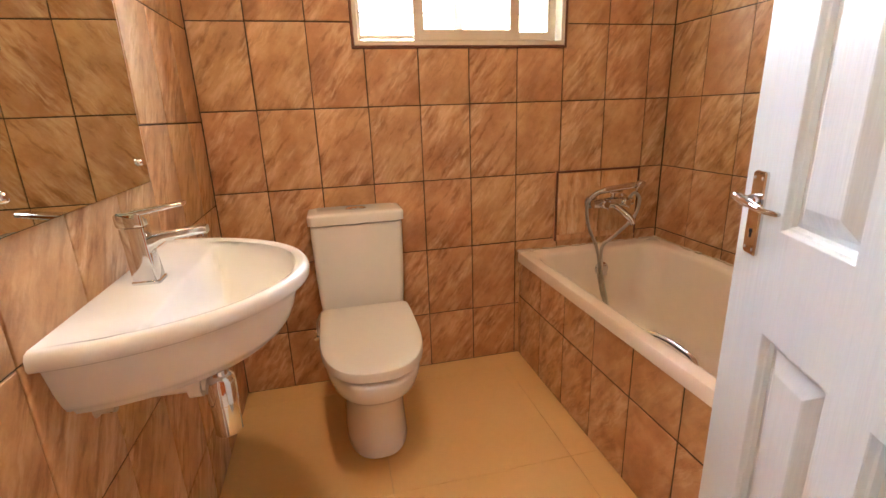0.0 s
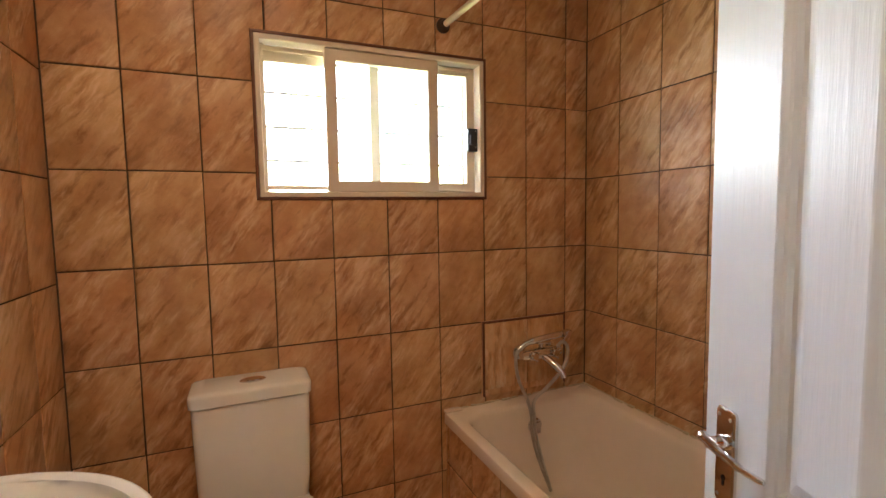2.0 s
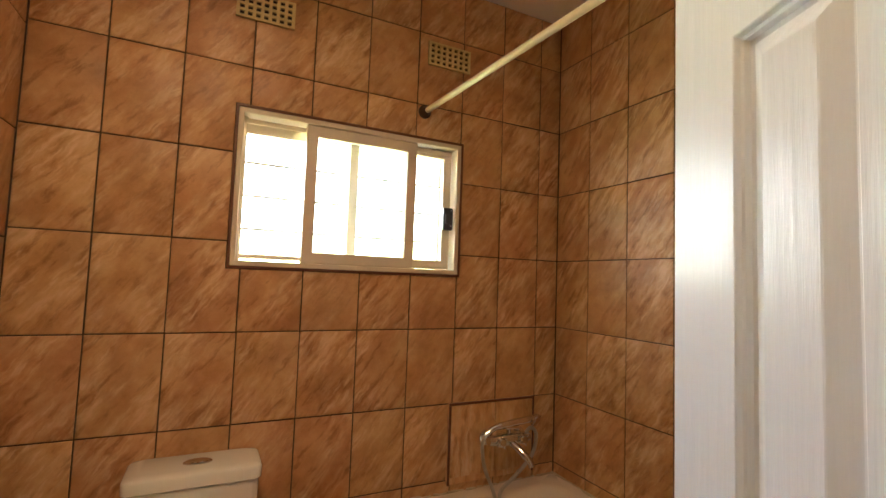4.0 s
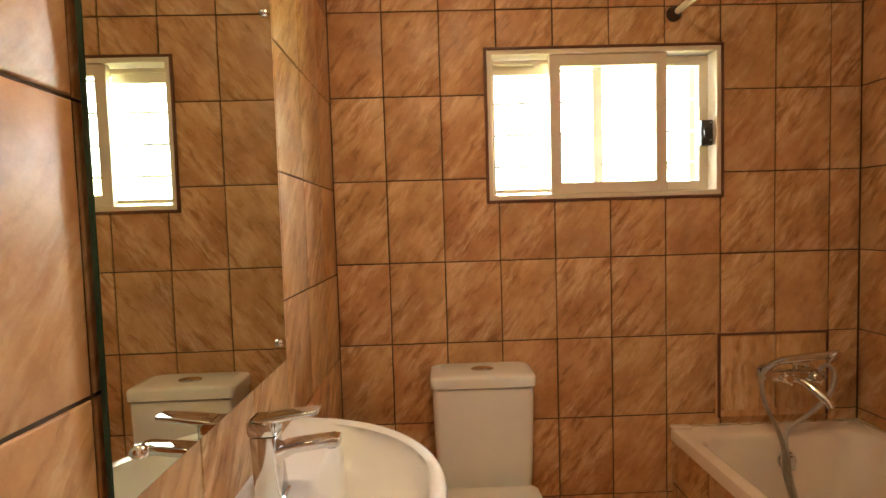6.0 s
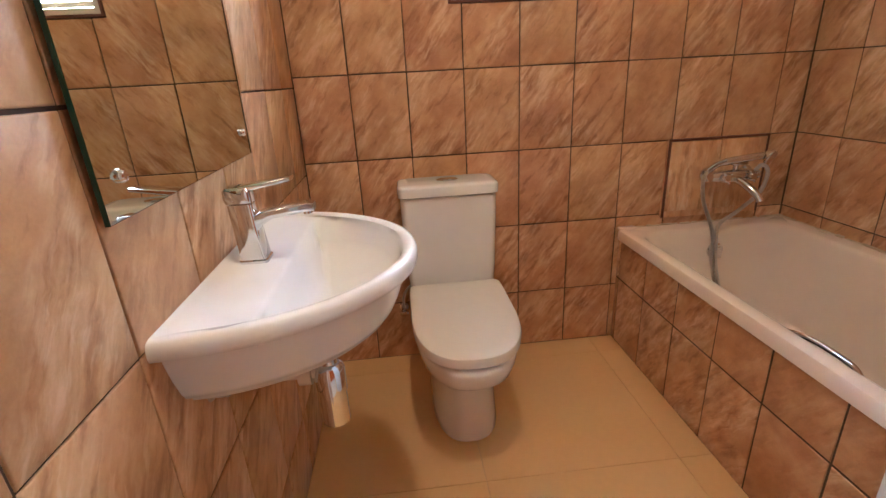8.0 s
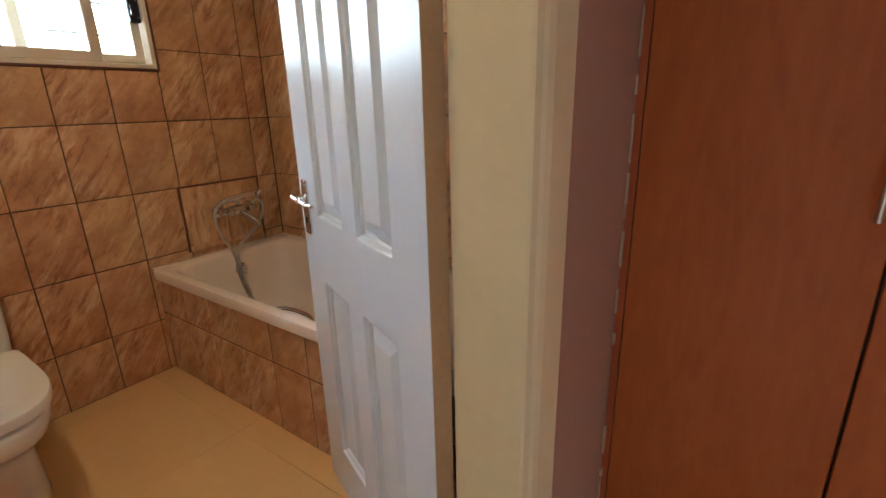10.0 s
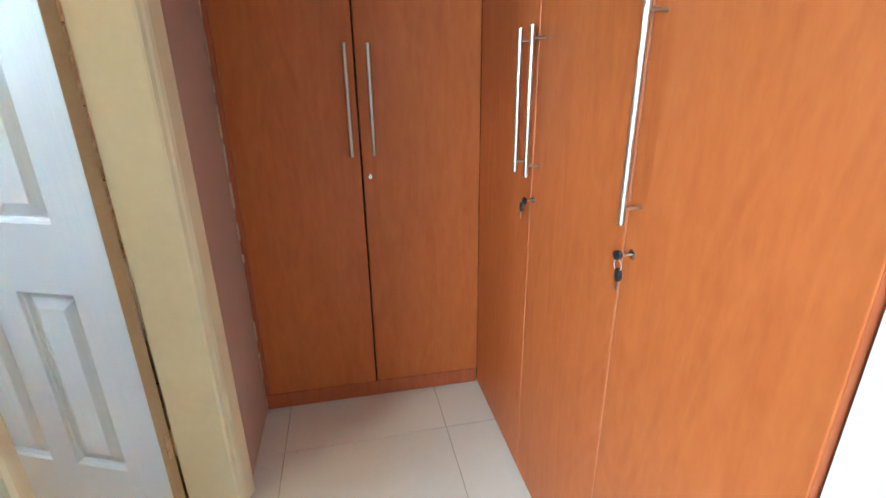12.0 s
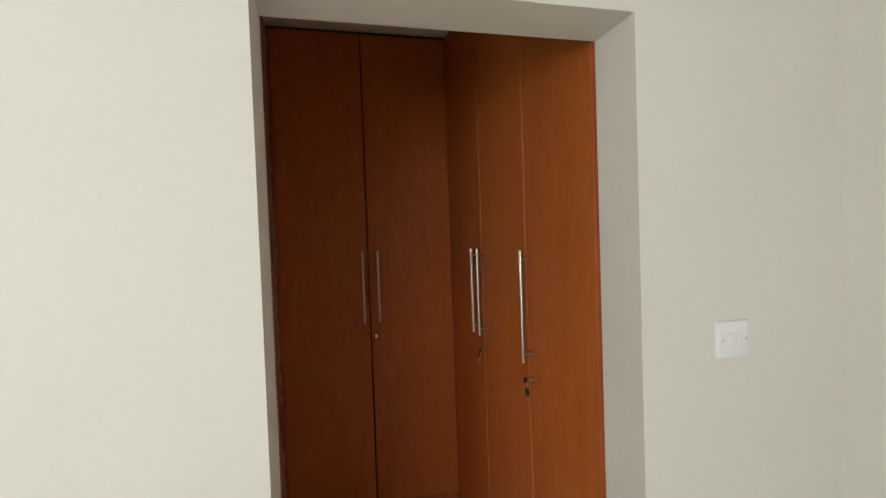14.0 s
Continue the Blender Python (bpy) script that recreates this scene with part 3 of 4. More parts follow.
under(bath, part("tub", tub_mesh(), ACRYLIC, label="cream enamel tub with a flat rim", smooth=40))
bm = bmesh.new()
lathe(bm, [(0.033, 0.0), (0.033, 0.006), (0.028, 0.010), (0.010, 0.012)], (0, -1, 0), (1.200, YB - 0.094, 0.415), 20)
add_box(bm, 1.178, 1.222, YB - 0.112, YB - 0.104, 0.385, 0.432, 0.003)
under(bath, part("overflow", bm, CHROME, label="chrome overflow plate", smooth=40))
bm = bmesh.new()
tube(bm, arc_points([(0.897, 1.085, 0.450), (0.925, 1.080, 0.462), (0.945, 1.03, 0.466), (0.945, 0.93, 0.466), (0.925, 0.88, 0.462), (0.897, 0.875, 0.450)], 6), 0.008, 10)
under(bath, part("grab_handle", bm, CHROME, label="chrome grab handle inside the tub", smooth=60))
bm = bmesh.new()
lathe(bm, [(0.03, 0), (0.028, 0.004), (0.012, 0.005)], (0, 0, 1), (1.19, 1.55, 0.130), 18)
under(bath, part("drain", bm, CHROME, smooth=40))
bath_apron = structure("bath_apron", box(0.8375, 0.90, YF + 0.002, YB - 0.002, 0.0, 0.46), GROUT, "low wall closing the bath, tiled on its face", "bath panel")

# ---- inspection panel and bath mixer ----
access = empty("access_panel", pose(1.205, YB, 0.71), "raised tiled inspection panel with brown edging above the bath", "access panel")
bm = bmesh.new()
add_box(bm, 1.000, 1.410, YB - 0.016, YB - 0.0005, 0.545, 0.860, 0.002)
under(access, part("backing", bm, PANEL_TILE))
for x0, x1, z0, z1 in ((0.998, 1.412, 0.853, 0.862), (0.998, 1.006, 0.545, 0.853), (1.4065, 1.4105, 0.545, 0.853)):
    under(access, part("edging", box(x0, x1, YB - 0.026, YB - 0.016, z0, z1, 0.002), TRIM))

mixer = empty("bath_mixer", pose(1.25, YB - 0.05, 0.73), "chrome bath mixer with a hand shower resting on top", "bath tap")
MY = YB - 0.075
bm = bmesh.new()
for x in (1.165, 1.325):
    lathe(bm, [(0.030, 0.0), (0.029, 0.006), (0.014, 0.010), (0.014, 0.05)], (0, -1, 0), (x, YB - 0.026, 0.715), 18)
tube(bm, [(1.150, MY, 0.715), (1.170, MY, 0.715), (1.215, MY, 0.715), (1.275, MY, 0.715), (1.320, MY, 0.715), (1.345, MY, 0.715)], [0.018, 0.021, 0.026, 0.026, 0.021, 0.018], 16)
under(mixer, part("body", bm, CHROME, smooth=45))
bm = bmesh.new()
tube(bm, arc_points([(1.245, MY, 0.705), (1.262, MY - 0.035, 0.690), (1.285, MY - 0.085, 0.655), (1.292, MY - 0.100, 0.632)], 5), [0.015] * 10 + [0.0135] * 6, 12)
under(mixer, part("spout", bm, CHROME, smooth=45))
for x, dx in ((1.195, -1), (1.300, 1)):
    bm = bmesh.new()
    lathe(bm, [(0.013, 0.0), (0.019, 0.008), (0.019, 0.020), (0.013, 0.026)], (0, -1, 0.15), (x, MY - 0.014, 0.712), 14)
    for a in range(4):
        c, s_ = math.cos(a * math.pi / 2 + 0.5), math.sin(a * math.pi / 2 + 0.5)
        tube(bm, [(x, MY - 0.030, 0.714), (x + 0.026 * c, MY - 0.031, 0.714 + 0.026 * s_)], [0.006, 0.0045], 8)
    under(mixer, part("tap_handle", bm, CHROME, label="cross-shaped tap handle", smooth=45))
bm = bmesh.new()
tube(bm, [(1.245, MY, 0.735), (1.245, MY - 0.004, 0.762)], 0.010, 12)
add_box(bm, 1.215, 1.280, MY - 0.026, MY + 0.006, 0.760, 0.772, 0.004)
under(mixer, part("cradle", bm, CHROME, smooth=40))
bm = bmesh.new()
tube(bm, arc_points([(1.130, MY - 0.006, 0.742), (1.170, MY - 0.010, 0.768), (1.245, MY - 0.014, 0.780), (1.320, MY - 0.018, 0.788), (1.352, MY - 0.022, 0.790)], 6), [0.0115] * 8 + [0.0145] * 9 + [0.0135] * 8, 12)
lathe(bm, [(0.012, 0.0), (0.026, 0.012), (0.028, 0.026), (0.024, 0.030)], (0.35, -0.75, -0.5), (1.352, MY - 0.012, 0.797), 18)
under(mixer, part("hand_shower", bm, CHROME, label="chrome hand shower", smooth=45))
bm = bmesh.new()
tube(bm, arc_points([(1.130, MY - 0.006, 0.742), (1.118, MY - 0.006, 0.700), (1.128, MY - 0.012, 0.62), (1.162, MY - 0.022, 0.535), (1.172, MY - 0.04, 0.47), (1.172, MY - 0.045, 0.40), (1.190, MY - 0.06, 0.30), (1.225, MY - 0.10, 0.165)], 8), 0.0074, 8)
tube(bm, arc_points([(1.330, MY, 0.730), (1.352, MY - 0.01, 0.752), (1.372, MY - 0.018, 0.72), (1.345, MY - 0.025, 0.645), (1.262, MY - 0.028, 0.575), (1.195, MY - 0.028, 0.525), (1.180, MY - 0.050, 0.45), (1.186, MY - 0.062, 0.36), (1.225, MY - 0.10, 0.165)], 8), 0.0074, 8)
under(mixer, part("hose", bm, HOSE, label="looped flexible metal hose", smooth=60))

# grimy sealant along the rim of the bath
rg = random.Random(9)
bm = bmesh.new()
u = 0.90
while u < XR - 0.03:
    w = rg.uniform(0.02, 0.06)
    add_box(bm, u, u + w, YB - 0.006 - rg.uniform(0.0, 0.010), YB - 0.0005, 0.5085, 0.5125 + rg.uniform(0, 0.004), 0.0015, 1)
    u += w + rg.uniform(-0.005, 0.012)
u = YF + 0.9
while u < YB - 0.02:
    w = rg.uniform(0.02, 0.07)
    add_box(bm, XR - 0.006 - rg.uniform(0.0, 0.010), XR - 0.0005, u, u + w, 0.5085, 0.5125 + rg.uniform(0, 0.004), 0.0015, 1)
    u += w + rg.uniform(-0.005, 0.012)
structure("bath_sealant", bm, SEALANT, "grimy yellowed sealant along the bath rim", "sealant")
bm = bmesh.new()
loft(bm, [rrect(0.824, 0.900, YB - 0.030, YB - 0.001, 0.006, z, 4) for z in (0.5085, 0.515)] + [rrect(0.828, 0.890, YB - 0.026, YB - 0.001, 0.006, 0.5175, 4)], True, True)
under(bath, part("corner_lip", bm, ACRYLIC, smooth=40))

# ---- shower rail ----
rail = empty("shower_rail", pose(0.848, YB, 2.023), "cream enamelled shower curtain rail over the bath", "curtain rail")
end = Vector((0.965, YF, 2.035))
start = Vector((0.848, YB, 2.023))
bm = bmesh.new()
tube(bm, [start, end], 0.0115, 14)
under(rail, part("rail", bm, ROD, smooth=60))
for p, d in ((start, (0, -1, 0)), (end, (0, 1, 0))):
    bm = bmesh.new()
    lathe(bm, [(0.027, 0.0), (0.027, 0.008), (0.019, 0.014), (0.015, 0.028)], d, p, 18)
    under(rail, part("flange", bm, FLANGE, label="dark brown wall flange", smooth=40))


# ---- air vents ----
def air_vent(x0, x1, z0, z1):
    v = empty("air_vent", pose((x0 + x1) / 2, YB, (z0 + z1) / 2), "cream plastic air vent with square holes in tiled wall", "air vent", group="air vents above the window")
    # No hollow behind the grille: a dark sheet gives the holes their shade.
    under(v, part("backing", box(x0 + 0.002, x1 - 0.002, YB - 0.0015, YB - 0.0005, z0 + 0.002, z1 - 0.002), HOLE_SHADE, label="dark sheet coloured as the shade inside the holes"))
    bm = bmesh.new()
    nx, nz, w = 7, 4, 0.011
    for i in range(nx + 1):
        x = x0 + (x1 - x0 - w) * i / nx
        add_box(bm, x, x + w, YB - 0.011, YB - 0.002, z0, z1)
    for k in range(nz + 1):
        z = z0 + (z1 - z0 - w * 0.8) * k / nz
        add_box(bm, x0, x1, YB - 0.0105, YB - 0.0025, z, z + w * 0.8)
    under(v, part("grille", bm, VENT))


air_vent(0.140, 0.331, 2.218, 2.314)
air_vent(0.854, 1.047, 2.223, 2.320)

# ---- toilet ----
toilet = empty("toilet", pose(0.112, 1.50, 0), "ivory-white close-coupled toilet with its lid closed", "toilet")


def d_ring(xc, w, yb, yf, z, n=26, sq=2.55):
    """A flat back and a rounded front, as a ring."""
    out = []
    mid = yb - (yb - yf) * 0.42
    for k in range(n + 1):
        a = math.pi * k / n
        c, s = math.cos(a), math.sin(a)
        out.append(Vector((xc - w * math.copysign(abs(c) ** (2 / sq), c), mid - (mid - yf) * abs(s) ** (2 / sq), z)))
    for x, y in ((w, yb * 0.7 + mid * 0.3), (w * 0.985, yb - 0.008), (w * 0.95, yb), (-w * 0.95, yb), (-w * 0.985, yb - 0.008), (-w, yb * 0.7 + mid * 0.3)):
        out.append(Vector((xc + x, y, z)))
    return out


TX = 0.115
bm = bmesh.new()
rows = [(0.110, 1.72, 1.318, 0.0), (0.112, 1.72, 1.312, 0.004), (0.110, 1.72, 1.318, 0.03), (0.106, 1.73, 1.318, 0.12), (0.108, 1.75, 1.304, 0.20), (0.122, 1.76, 1.262, 0.250), (0.143, 1.77, 1.200, 0.290), (0.155, 1.78, 1.166, 0.318), (0.162, 1.78, 1.150, 0.350), (0.164, 1.78, 1.147, 0.372), (0.163, 1.78, 1.148, 0.382), (0.158, 1.78, 1.153, 0.387)]
loft(bm, [d_ring(TX, w, yb, yf, z) for w, yb, yf, z in rows], True, True)
under(toilet, part("pan", bm, CERAMIC, label="white ceramic pan on a smooth pedestal", smooth=50))
bm = bmesh.new()
loft(bm, [d_ring(TX, w, 1.645, yf, z) for w, yf, z in ((0.148, 1.168, 0.386), (0.149, 1.167, 0.388), (0.149, 1.167, 0.3955), (0.148, 1.168, 0.398))], True, True)
under(toilet, part("seat", bm, SEAT, smooth=40))
bm = bmesh.new()
loft(bm, [d_ring(TX, w, 1.640, yf, z) for w, yf, z in ((0.160, 1.156, 0.3965), (0.166, 1.147, 0.3995), (0.167, 1.146, 0.420), (0.164, 1.149, 0.427), (0.156, 1.158, 0.4305), (0.13, 1.19, 0.4315))], True, True)
under(toilet, part("seat_lid", bm, SEAT, label="closed ivory seat lid", smooth=35))
bm = bmesh.new()
loft(bm, [rrect(TX - w, TX + w, 1.705, YB - 0.004, 0.022, z, 5) for w, z in ((0.154, 0.388), (0.160, 0.392), (0.166, 0.46), (0.172, 0.66), (0.1730, 0.724), (0.1705, 0.7335))], True, True)
under(toilet, part("cistern", bm, CERAMIC, label="white ceramic cistern", smooth=40))
bm = bmesh.new()
loft(bm, [rrect(TX - w, TX + w, 1.697 + i, YB - 0.004, 0.022, z, 5) for w, i, z in ((0.174, 0.005, 0.7365), (0.179, 0.001, 0.739), (0.180, 0.0, 0.768), (0.178, 0.002, 0.774), (0.173, 0.007, 0.7775), (0.15, 0.03, 0.7790))], True, True)
lid = under(toilet, part("cistern_lid", bm, CERAMIC, smooth=40))
bm = bmesh.new()
ring = lambda f, z: [Vector((TX + 0.004 + 0.040 * f * math.cos(a), 1.782 + 0.023 * f * math.sin(a), z)) for a in (2 * math.pi * k / 24 for k in range(24))]
loft(bm, [ring(1.0, 0.777), ring(1.0, 0.7815), ring(0.9, 0.7835), ring(0.84, 0.7825), ring(0.8, 0.785), ring(0.4, 0.786)], True, True)
b_ob = under(lid, part("flush_button", bm, CHROME, label="oval chrome flush button", smooth=40))

valve = empty("stop_valve", pose(-0.08, YB, 0.24), "small chrome stop valve feeding the toilet", "valve")
bm = bmesh.new()
lathe(bm, [(0.020, 0.0), (0.019, 0.004), (0.009, 0.006), (0.009, 0.035), (0.012, 0.037), (0.012, 0.052)], (0, -1, 0), (-0.078, YB, 0.240), 14)
under(valve, part("body", bm, CHROME, smooth=40))
bm = bmesh.new()
add_box(bm, -0.096, -0.060, YB - 0.064, YB - 0.054, 0.233, 0.247, 0.003)
under(valve, part("handle", bm, CHROME, smooth=40))
bm = bmesh.new()
tube(bm, arc_points([(-0.078, YB - 0.042, 0.245), (-0.076, YB - 0.044, 0.30), (-0.060, YB - 0.06, 0.345), (-0.034, YB - 0.075, 0.374)], 6), 0.0055, 8)
under(valve, part("supply_hose", bm, HOSE, smooth=60))

# ---- washbasin ----
basin = empty("washbasin", pose(XL, 1.0, 0.69), "white wall-hung ceramic washbasin with a curved front", "washbasin")
BC, BH, BP, BZ = 0.984, 0.320, 0.368, 0.828


def basin_ring(half, reach, x_wall, z, cy=BC, n=36, m=8, p=2.0):
    out = []
    for k in range(n + 1):
        a = math.pi * k / n - math.pi / 2
        out.append(Vector((x_wall + reach * abs(math.cos(a)) ** (2 / p), cy + half * math.copysign(abs(math.sin(a)) ** (2 / p), math.sin(a)), z)))
    for k in range(1, m):
        out.append(Vector((x_wall, cy + half - 2 * half * k / m, z)))
    return out


bm = bmesh.new()
wx = XL + 0.001
bk = BZ - 0.822
rings = [basin_ring(0.14, 0.19, wx, 0.674 + bk), basin_ring(0.232, 0.274, wx, 0.672 + bk), basin_ring(0.243, 0.286, wx, 0.677 + bk), basin_ring(0.249, 0.293, wx, 0.690 + bk), basin_ring(0.262, 0.307, wx, 0.694 + bk), basin_ring(0.270, 0.317, wx, 0.708 + bk), basin_ring(0.281, 0.329, wx, 0.736 + bk),
         basin_ring(0.289, 0.337, wx, 0.766 + bk), basin_ring(0.294, 0.342, wx, 0.785 + bk), basin_ring(0.299, 0.347, wx, 0.7885 + bk), basin_ring(BH - 0.009, BP - 0.010, wx, 0.790 + bk), basin_ring(BH - 0.002, BP - 0.002, wx, 0.794 + bk), basin_ring(BH, BP, wx, 0.801 + bk), basin_ring(BH - 0.001, BP - 0.001, wx, 0.813 + bk), basin_ring(BH - 0.005, BP - 0.005, wx, 0.820 + bk), basin_ring(BH - 0.013, BP - 0.013, wx, BZ + 0.001),
         basin_ring(BH - 0.034, BP - 0.032, wx + 0.006, BZ - 0.004), basin_ring(0.266, 0.221, XL + 0.118, BZ - 0.008, p=2.1), basin_ring(0.254, 0.210, XL + 0.124, BZ - 0.018, p=2.1), basin_ring(0.230, 0.188, XL + 0.135, BZ - 0.060, p=2.15), basin_ring(0.180, 0.152, XL + 0.150, BZ - 0.100, p=2.2), basin_ring(0.10, 0.10, XL + 0.165, BZ - 0.116), basin_ring(0.03, 0.035, XL + 0.185, BZ - 0.120)]
loft(bm, rings, True, True)
under(basin, part("bowl", bm, CERAMIC, label="glossy white ceramic bowl with a tap ledge", smooth=75))
bm = bmesh.new()
lathe(bm, [(0.021, 0.0), (0.021, 0.004), (0.013, 0.006), (0.012, 0.010), (0.004, 0.011)], (0, 0, 1), (XL + 0.205, BC - 0.02, BZ - 0.119), 18)
under(basin, part("waste", bm, CHROME, label="chrome waste plug", smooth=40))

tap = empty("basin_tap", pose(-0.334, 0.972, BZ - 0.004), "chrome single-lever mixer tap on the basin ledge", "tap")
tx, ty, tz = -0.334, 0.972, BZ - 0.006


def sq_ring(cx, cy, hx, hy, z, r=0.006, skew=0.0):
    return [Vector((p.x + skew, p.y, z)) for p in rrect(cx - hx, cx + hx, cy - hy, cy + hy, r, z, 3)]


bm = bmesh.new()
loft(bm, [sq_ring(tx, ty, 0.026, 0.025, tz), sq_ring(tx, ty, 0.026, 0.025, tz + 0.005), sq_ring(tx, ty, 0.0235, 0.0225, tz + 0.007), sq_ring(tx - 0.004, ty, 0.0225, 0.021, tz + 0.06), sq_ring(tx - 0.007, ty, 0.0225, 0.020, tz + 0.112)], True, True)
under(tap, part("body", bm, CHROME, smooth=30))
bm = bmesh.new()
rows = [(tx + 0.010, tz + 0.070, 0.020, 0.018), (tx + 0.024, tz + 0.082, 0.018, 0.013), (tx + 0.045, tz + 0.090, 0.017, 0.009), (tx + 0.110, tz + 0.098, 0.0155, 0.0085), (tx + 0.122, tz + 0.097, 0.014, 0.0075)]
loft(bm, [[Vector((x, ty + p.x, z + p.y)) for p in rrect(-hw, hw, -hh, hh, 0.004, 0, 3)] for x, z, hw, hh in rows], True, True)
lathe(bm, [(0.009, 0.0), (0.009, 0.008)], (0.1, 0, -1), (tx + 0.108, ty, tz + 0.092), 12)
under(tap, part("spout", bm, CHROME, smooth=35))
bm = bmesh.new()
loft(bm, [sq_ring(tx - 0.007, ty, 0.0235, 0.0215, tz + 0.115), sq_ring(tx - 0.008, ty, 0.0245, 0.0225, tz + 0.122), sq_ring(tx - 0.008, ty, 0.0245, 0.0225, tz + 0.138, ), sq_ring(tx - 0.008, ty, 0.020, 0.019, tz + 0.143)], True, True)
rows = [(tx - 0.005, tz + 0.138, 0.020, 0.006), (tx + 0.03, tz + 0.144, 0.019, 0.005), (tx + 0.088, tz + 0.152, 0.016, 0.0035)]
loft(bm, [[Vector((x, ty + p.x, z + p.y)) for p in rrect(-hw, hw, -hh, hh, 0.003, 0, 3)] for x, z, hw, hh in rows], True, True)
under(tap, part("lever", bm, CHROME, label="flat chrome lever", smooth=35))

trap = empty("bottle_trap", pose(-0.203, 0.835, 0.55), "chrome bottle trap with white waste pipe under basin", "waste trap")
bx, by = -0.203, 0.835
bm = bmesh.new()
lathe(bm, [(0.018, 0.0), (0.0255, 0.004), (0.0255, 0.068), (0.0275, 0.070), (0.0275, 0.112), (0.024, 0.122), (0.0165, 0.128), (0.0165, 0.150), (0.020, 0.152), (0.020, 0.20)], (0, 0, 1), (bx, by, 0.540), 22)
under(trap, part("bottle", bm, CHROME, smooth=35))
bm = bmesh.new()
tube(bm, [(bx - 0.02, by, 0.652), (bx - 0.10, by + 0.004, 0.652), (XL - 0.004, by + 0.008, 0.652)], 0.014, 14)
tube(bm, [(bx - 0.030, by, 0.652), (bx - 0.052, by, 0.652)], 0.024, 12)
under(trap, part("waste_pipe", bm, SEAT, label="white plastic waste pipe with collar", smooth=40))
bm = bmesh.new()
tube(bm, arc_points([(XL + 0.02, 0.80, 0.655), (XL + 0.05, 0.83, 0.665), (XL + 0.07, 0.90, 0.675), (XL + 0.075, 0.95, 0.70)], 6), 0.006, 8)
lathe(bm, [(0.018, 0), (0.012, 0.006), (0.012, 0.03)], (1, 0, 0), (XL, 0.80, 0.655), 12)
under(trap, part("supply_pipe", bm, HOSE, smooth=50))

# ---- mirror ----
mirror = empty("mirror", pose(XL, 0.94, 1.39), "frameless rectangular wall mirror held by chrome screws", "mirror")
MY0, MY1, MZ0, MZ1 = 0.653, 1.236, 0.990, 1.792
under(mirror, part("glass_body", box(XL + 0.003, XL + 0.0085, MY0, MY1, MZ0, MZ1), GREEN_EDGE, label="dark green glass edge"))
under(mirror, part("silvered_face", box(XL + 0.0087, XL + 0.0092, MY0 + 0.001, MY1 - 0.001, MZ0 + 0.001, MZ1 - 0.001), MIRROR))
for y in (MY0 + 0.045, MY1 - 0.045):
    for z in (MZ0 + 0.05, MZ1 - 0.04):
        bm = bmesh.new()
        lathe(bm, [(0.0085, 0.0), (0.0085, 0.004), (0.006, 0.008), (0.002, 0.009)], (1, 0, 0), (XL + 0.0092, y, z), 14)
        under(mirror, part("mirror_screw", bm, CHROME, label="domed chrome mirror screw", smooth=40))


mirror.matrix_world = mirror.matrix_world @ pose(0.0028, 0, 0, 0, 0, 0.46)


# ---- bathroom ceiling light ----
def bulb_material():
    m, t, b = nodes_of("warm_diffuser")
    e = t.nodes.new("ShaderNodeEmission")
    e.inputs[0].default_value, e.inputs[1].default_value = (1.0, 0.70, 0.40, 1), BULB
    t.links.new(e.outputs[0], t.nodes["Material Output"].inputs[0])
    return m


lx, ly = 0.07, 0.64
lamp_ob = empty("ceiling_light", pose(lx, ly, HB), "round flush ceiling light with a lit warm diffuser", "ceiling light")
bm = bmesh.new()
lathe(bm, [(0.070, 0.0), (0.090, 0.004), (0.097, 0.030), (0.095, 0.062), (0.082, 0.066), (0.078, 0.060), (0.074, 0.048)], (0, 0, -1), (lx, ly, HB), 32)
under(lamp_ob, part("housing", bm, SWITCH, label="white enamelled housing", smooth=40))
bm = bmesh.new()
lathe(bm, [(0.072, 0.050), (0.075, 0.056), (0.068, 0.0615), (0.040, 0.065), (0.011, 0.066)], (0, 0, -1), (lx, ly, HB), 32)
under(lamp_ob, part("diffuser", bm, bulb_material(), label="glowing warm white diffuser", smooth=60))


# ---- wardrobes ----
def bar_handle(parent, p, out, z0, z1):
    """A long steel bar on two standoffs."""
    p, out = Vector(p), Vector(out)
    bm = bmesh.new()
    a = p + out * 0.034
    tube(bm, [(a.x, a.y, z0), (a.x, a.y, z1)], 0.0058, 12)
    for z in (z0 + 0.028, z1 - 0.028):
        tube(bm, [(p.x, p.y, z), (a.x, a.y, z)], 0.0032, 8)
    return under(parent, part("bar_handle", bm, STEEL, label="long brushed steel bar handle", smooth=40))


def cam_lock(parent, p, out):
    p, out = Vector(p), Vector(out)
    bm = bmesh.new()
    lathe(bm, [(0.0095, 0.0), (0.0092, 0.002), (0.007, 0.0032), (0.003, 0.0034)], out, p, 16)
    lock = under(parent, part("lock", bm, CHROME, label="round chrome cam lock", smooth=40))
    bm = bmesh.new()
    side = Vector((0, 0, 1)).cross(out)
    q = p + out * 0.0036
    tube(bm, [q - Vector((0, 0, 0.004)), q + Vector((0, 0, 0.004))], 0.0008, 6)
    part("key_slot", bm, HOLE_SHADE, lock)
    return lock


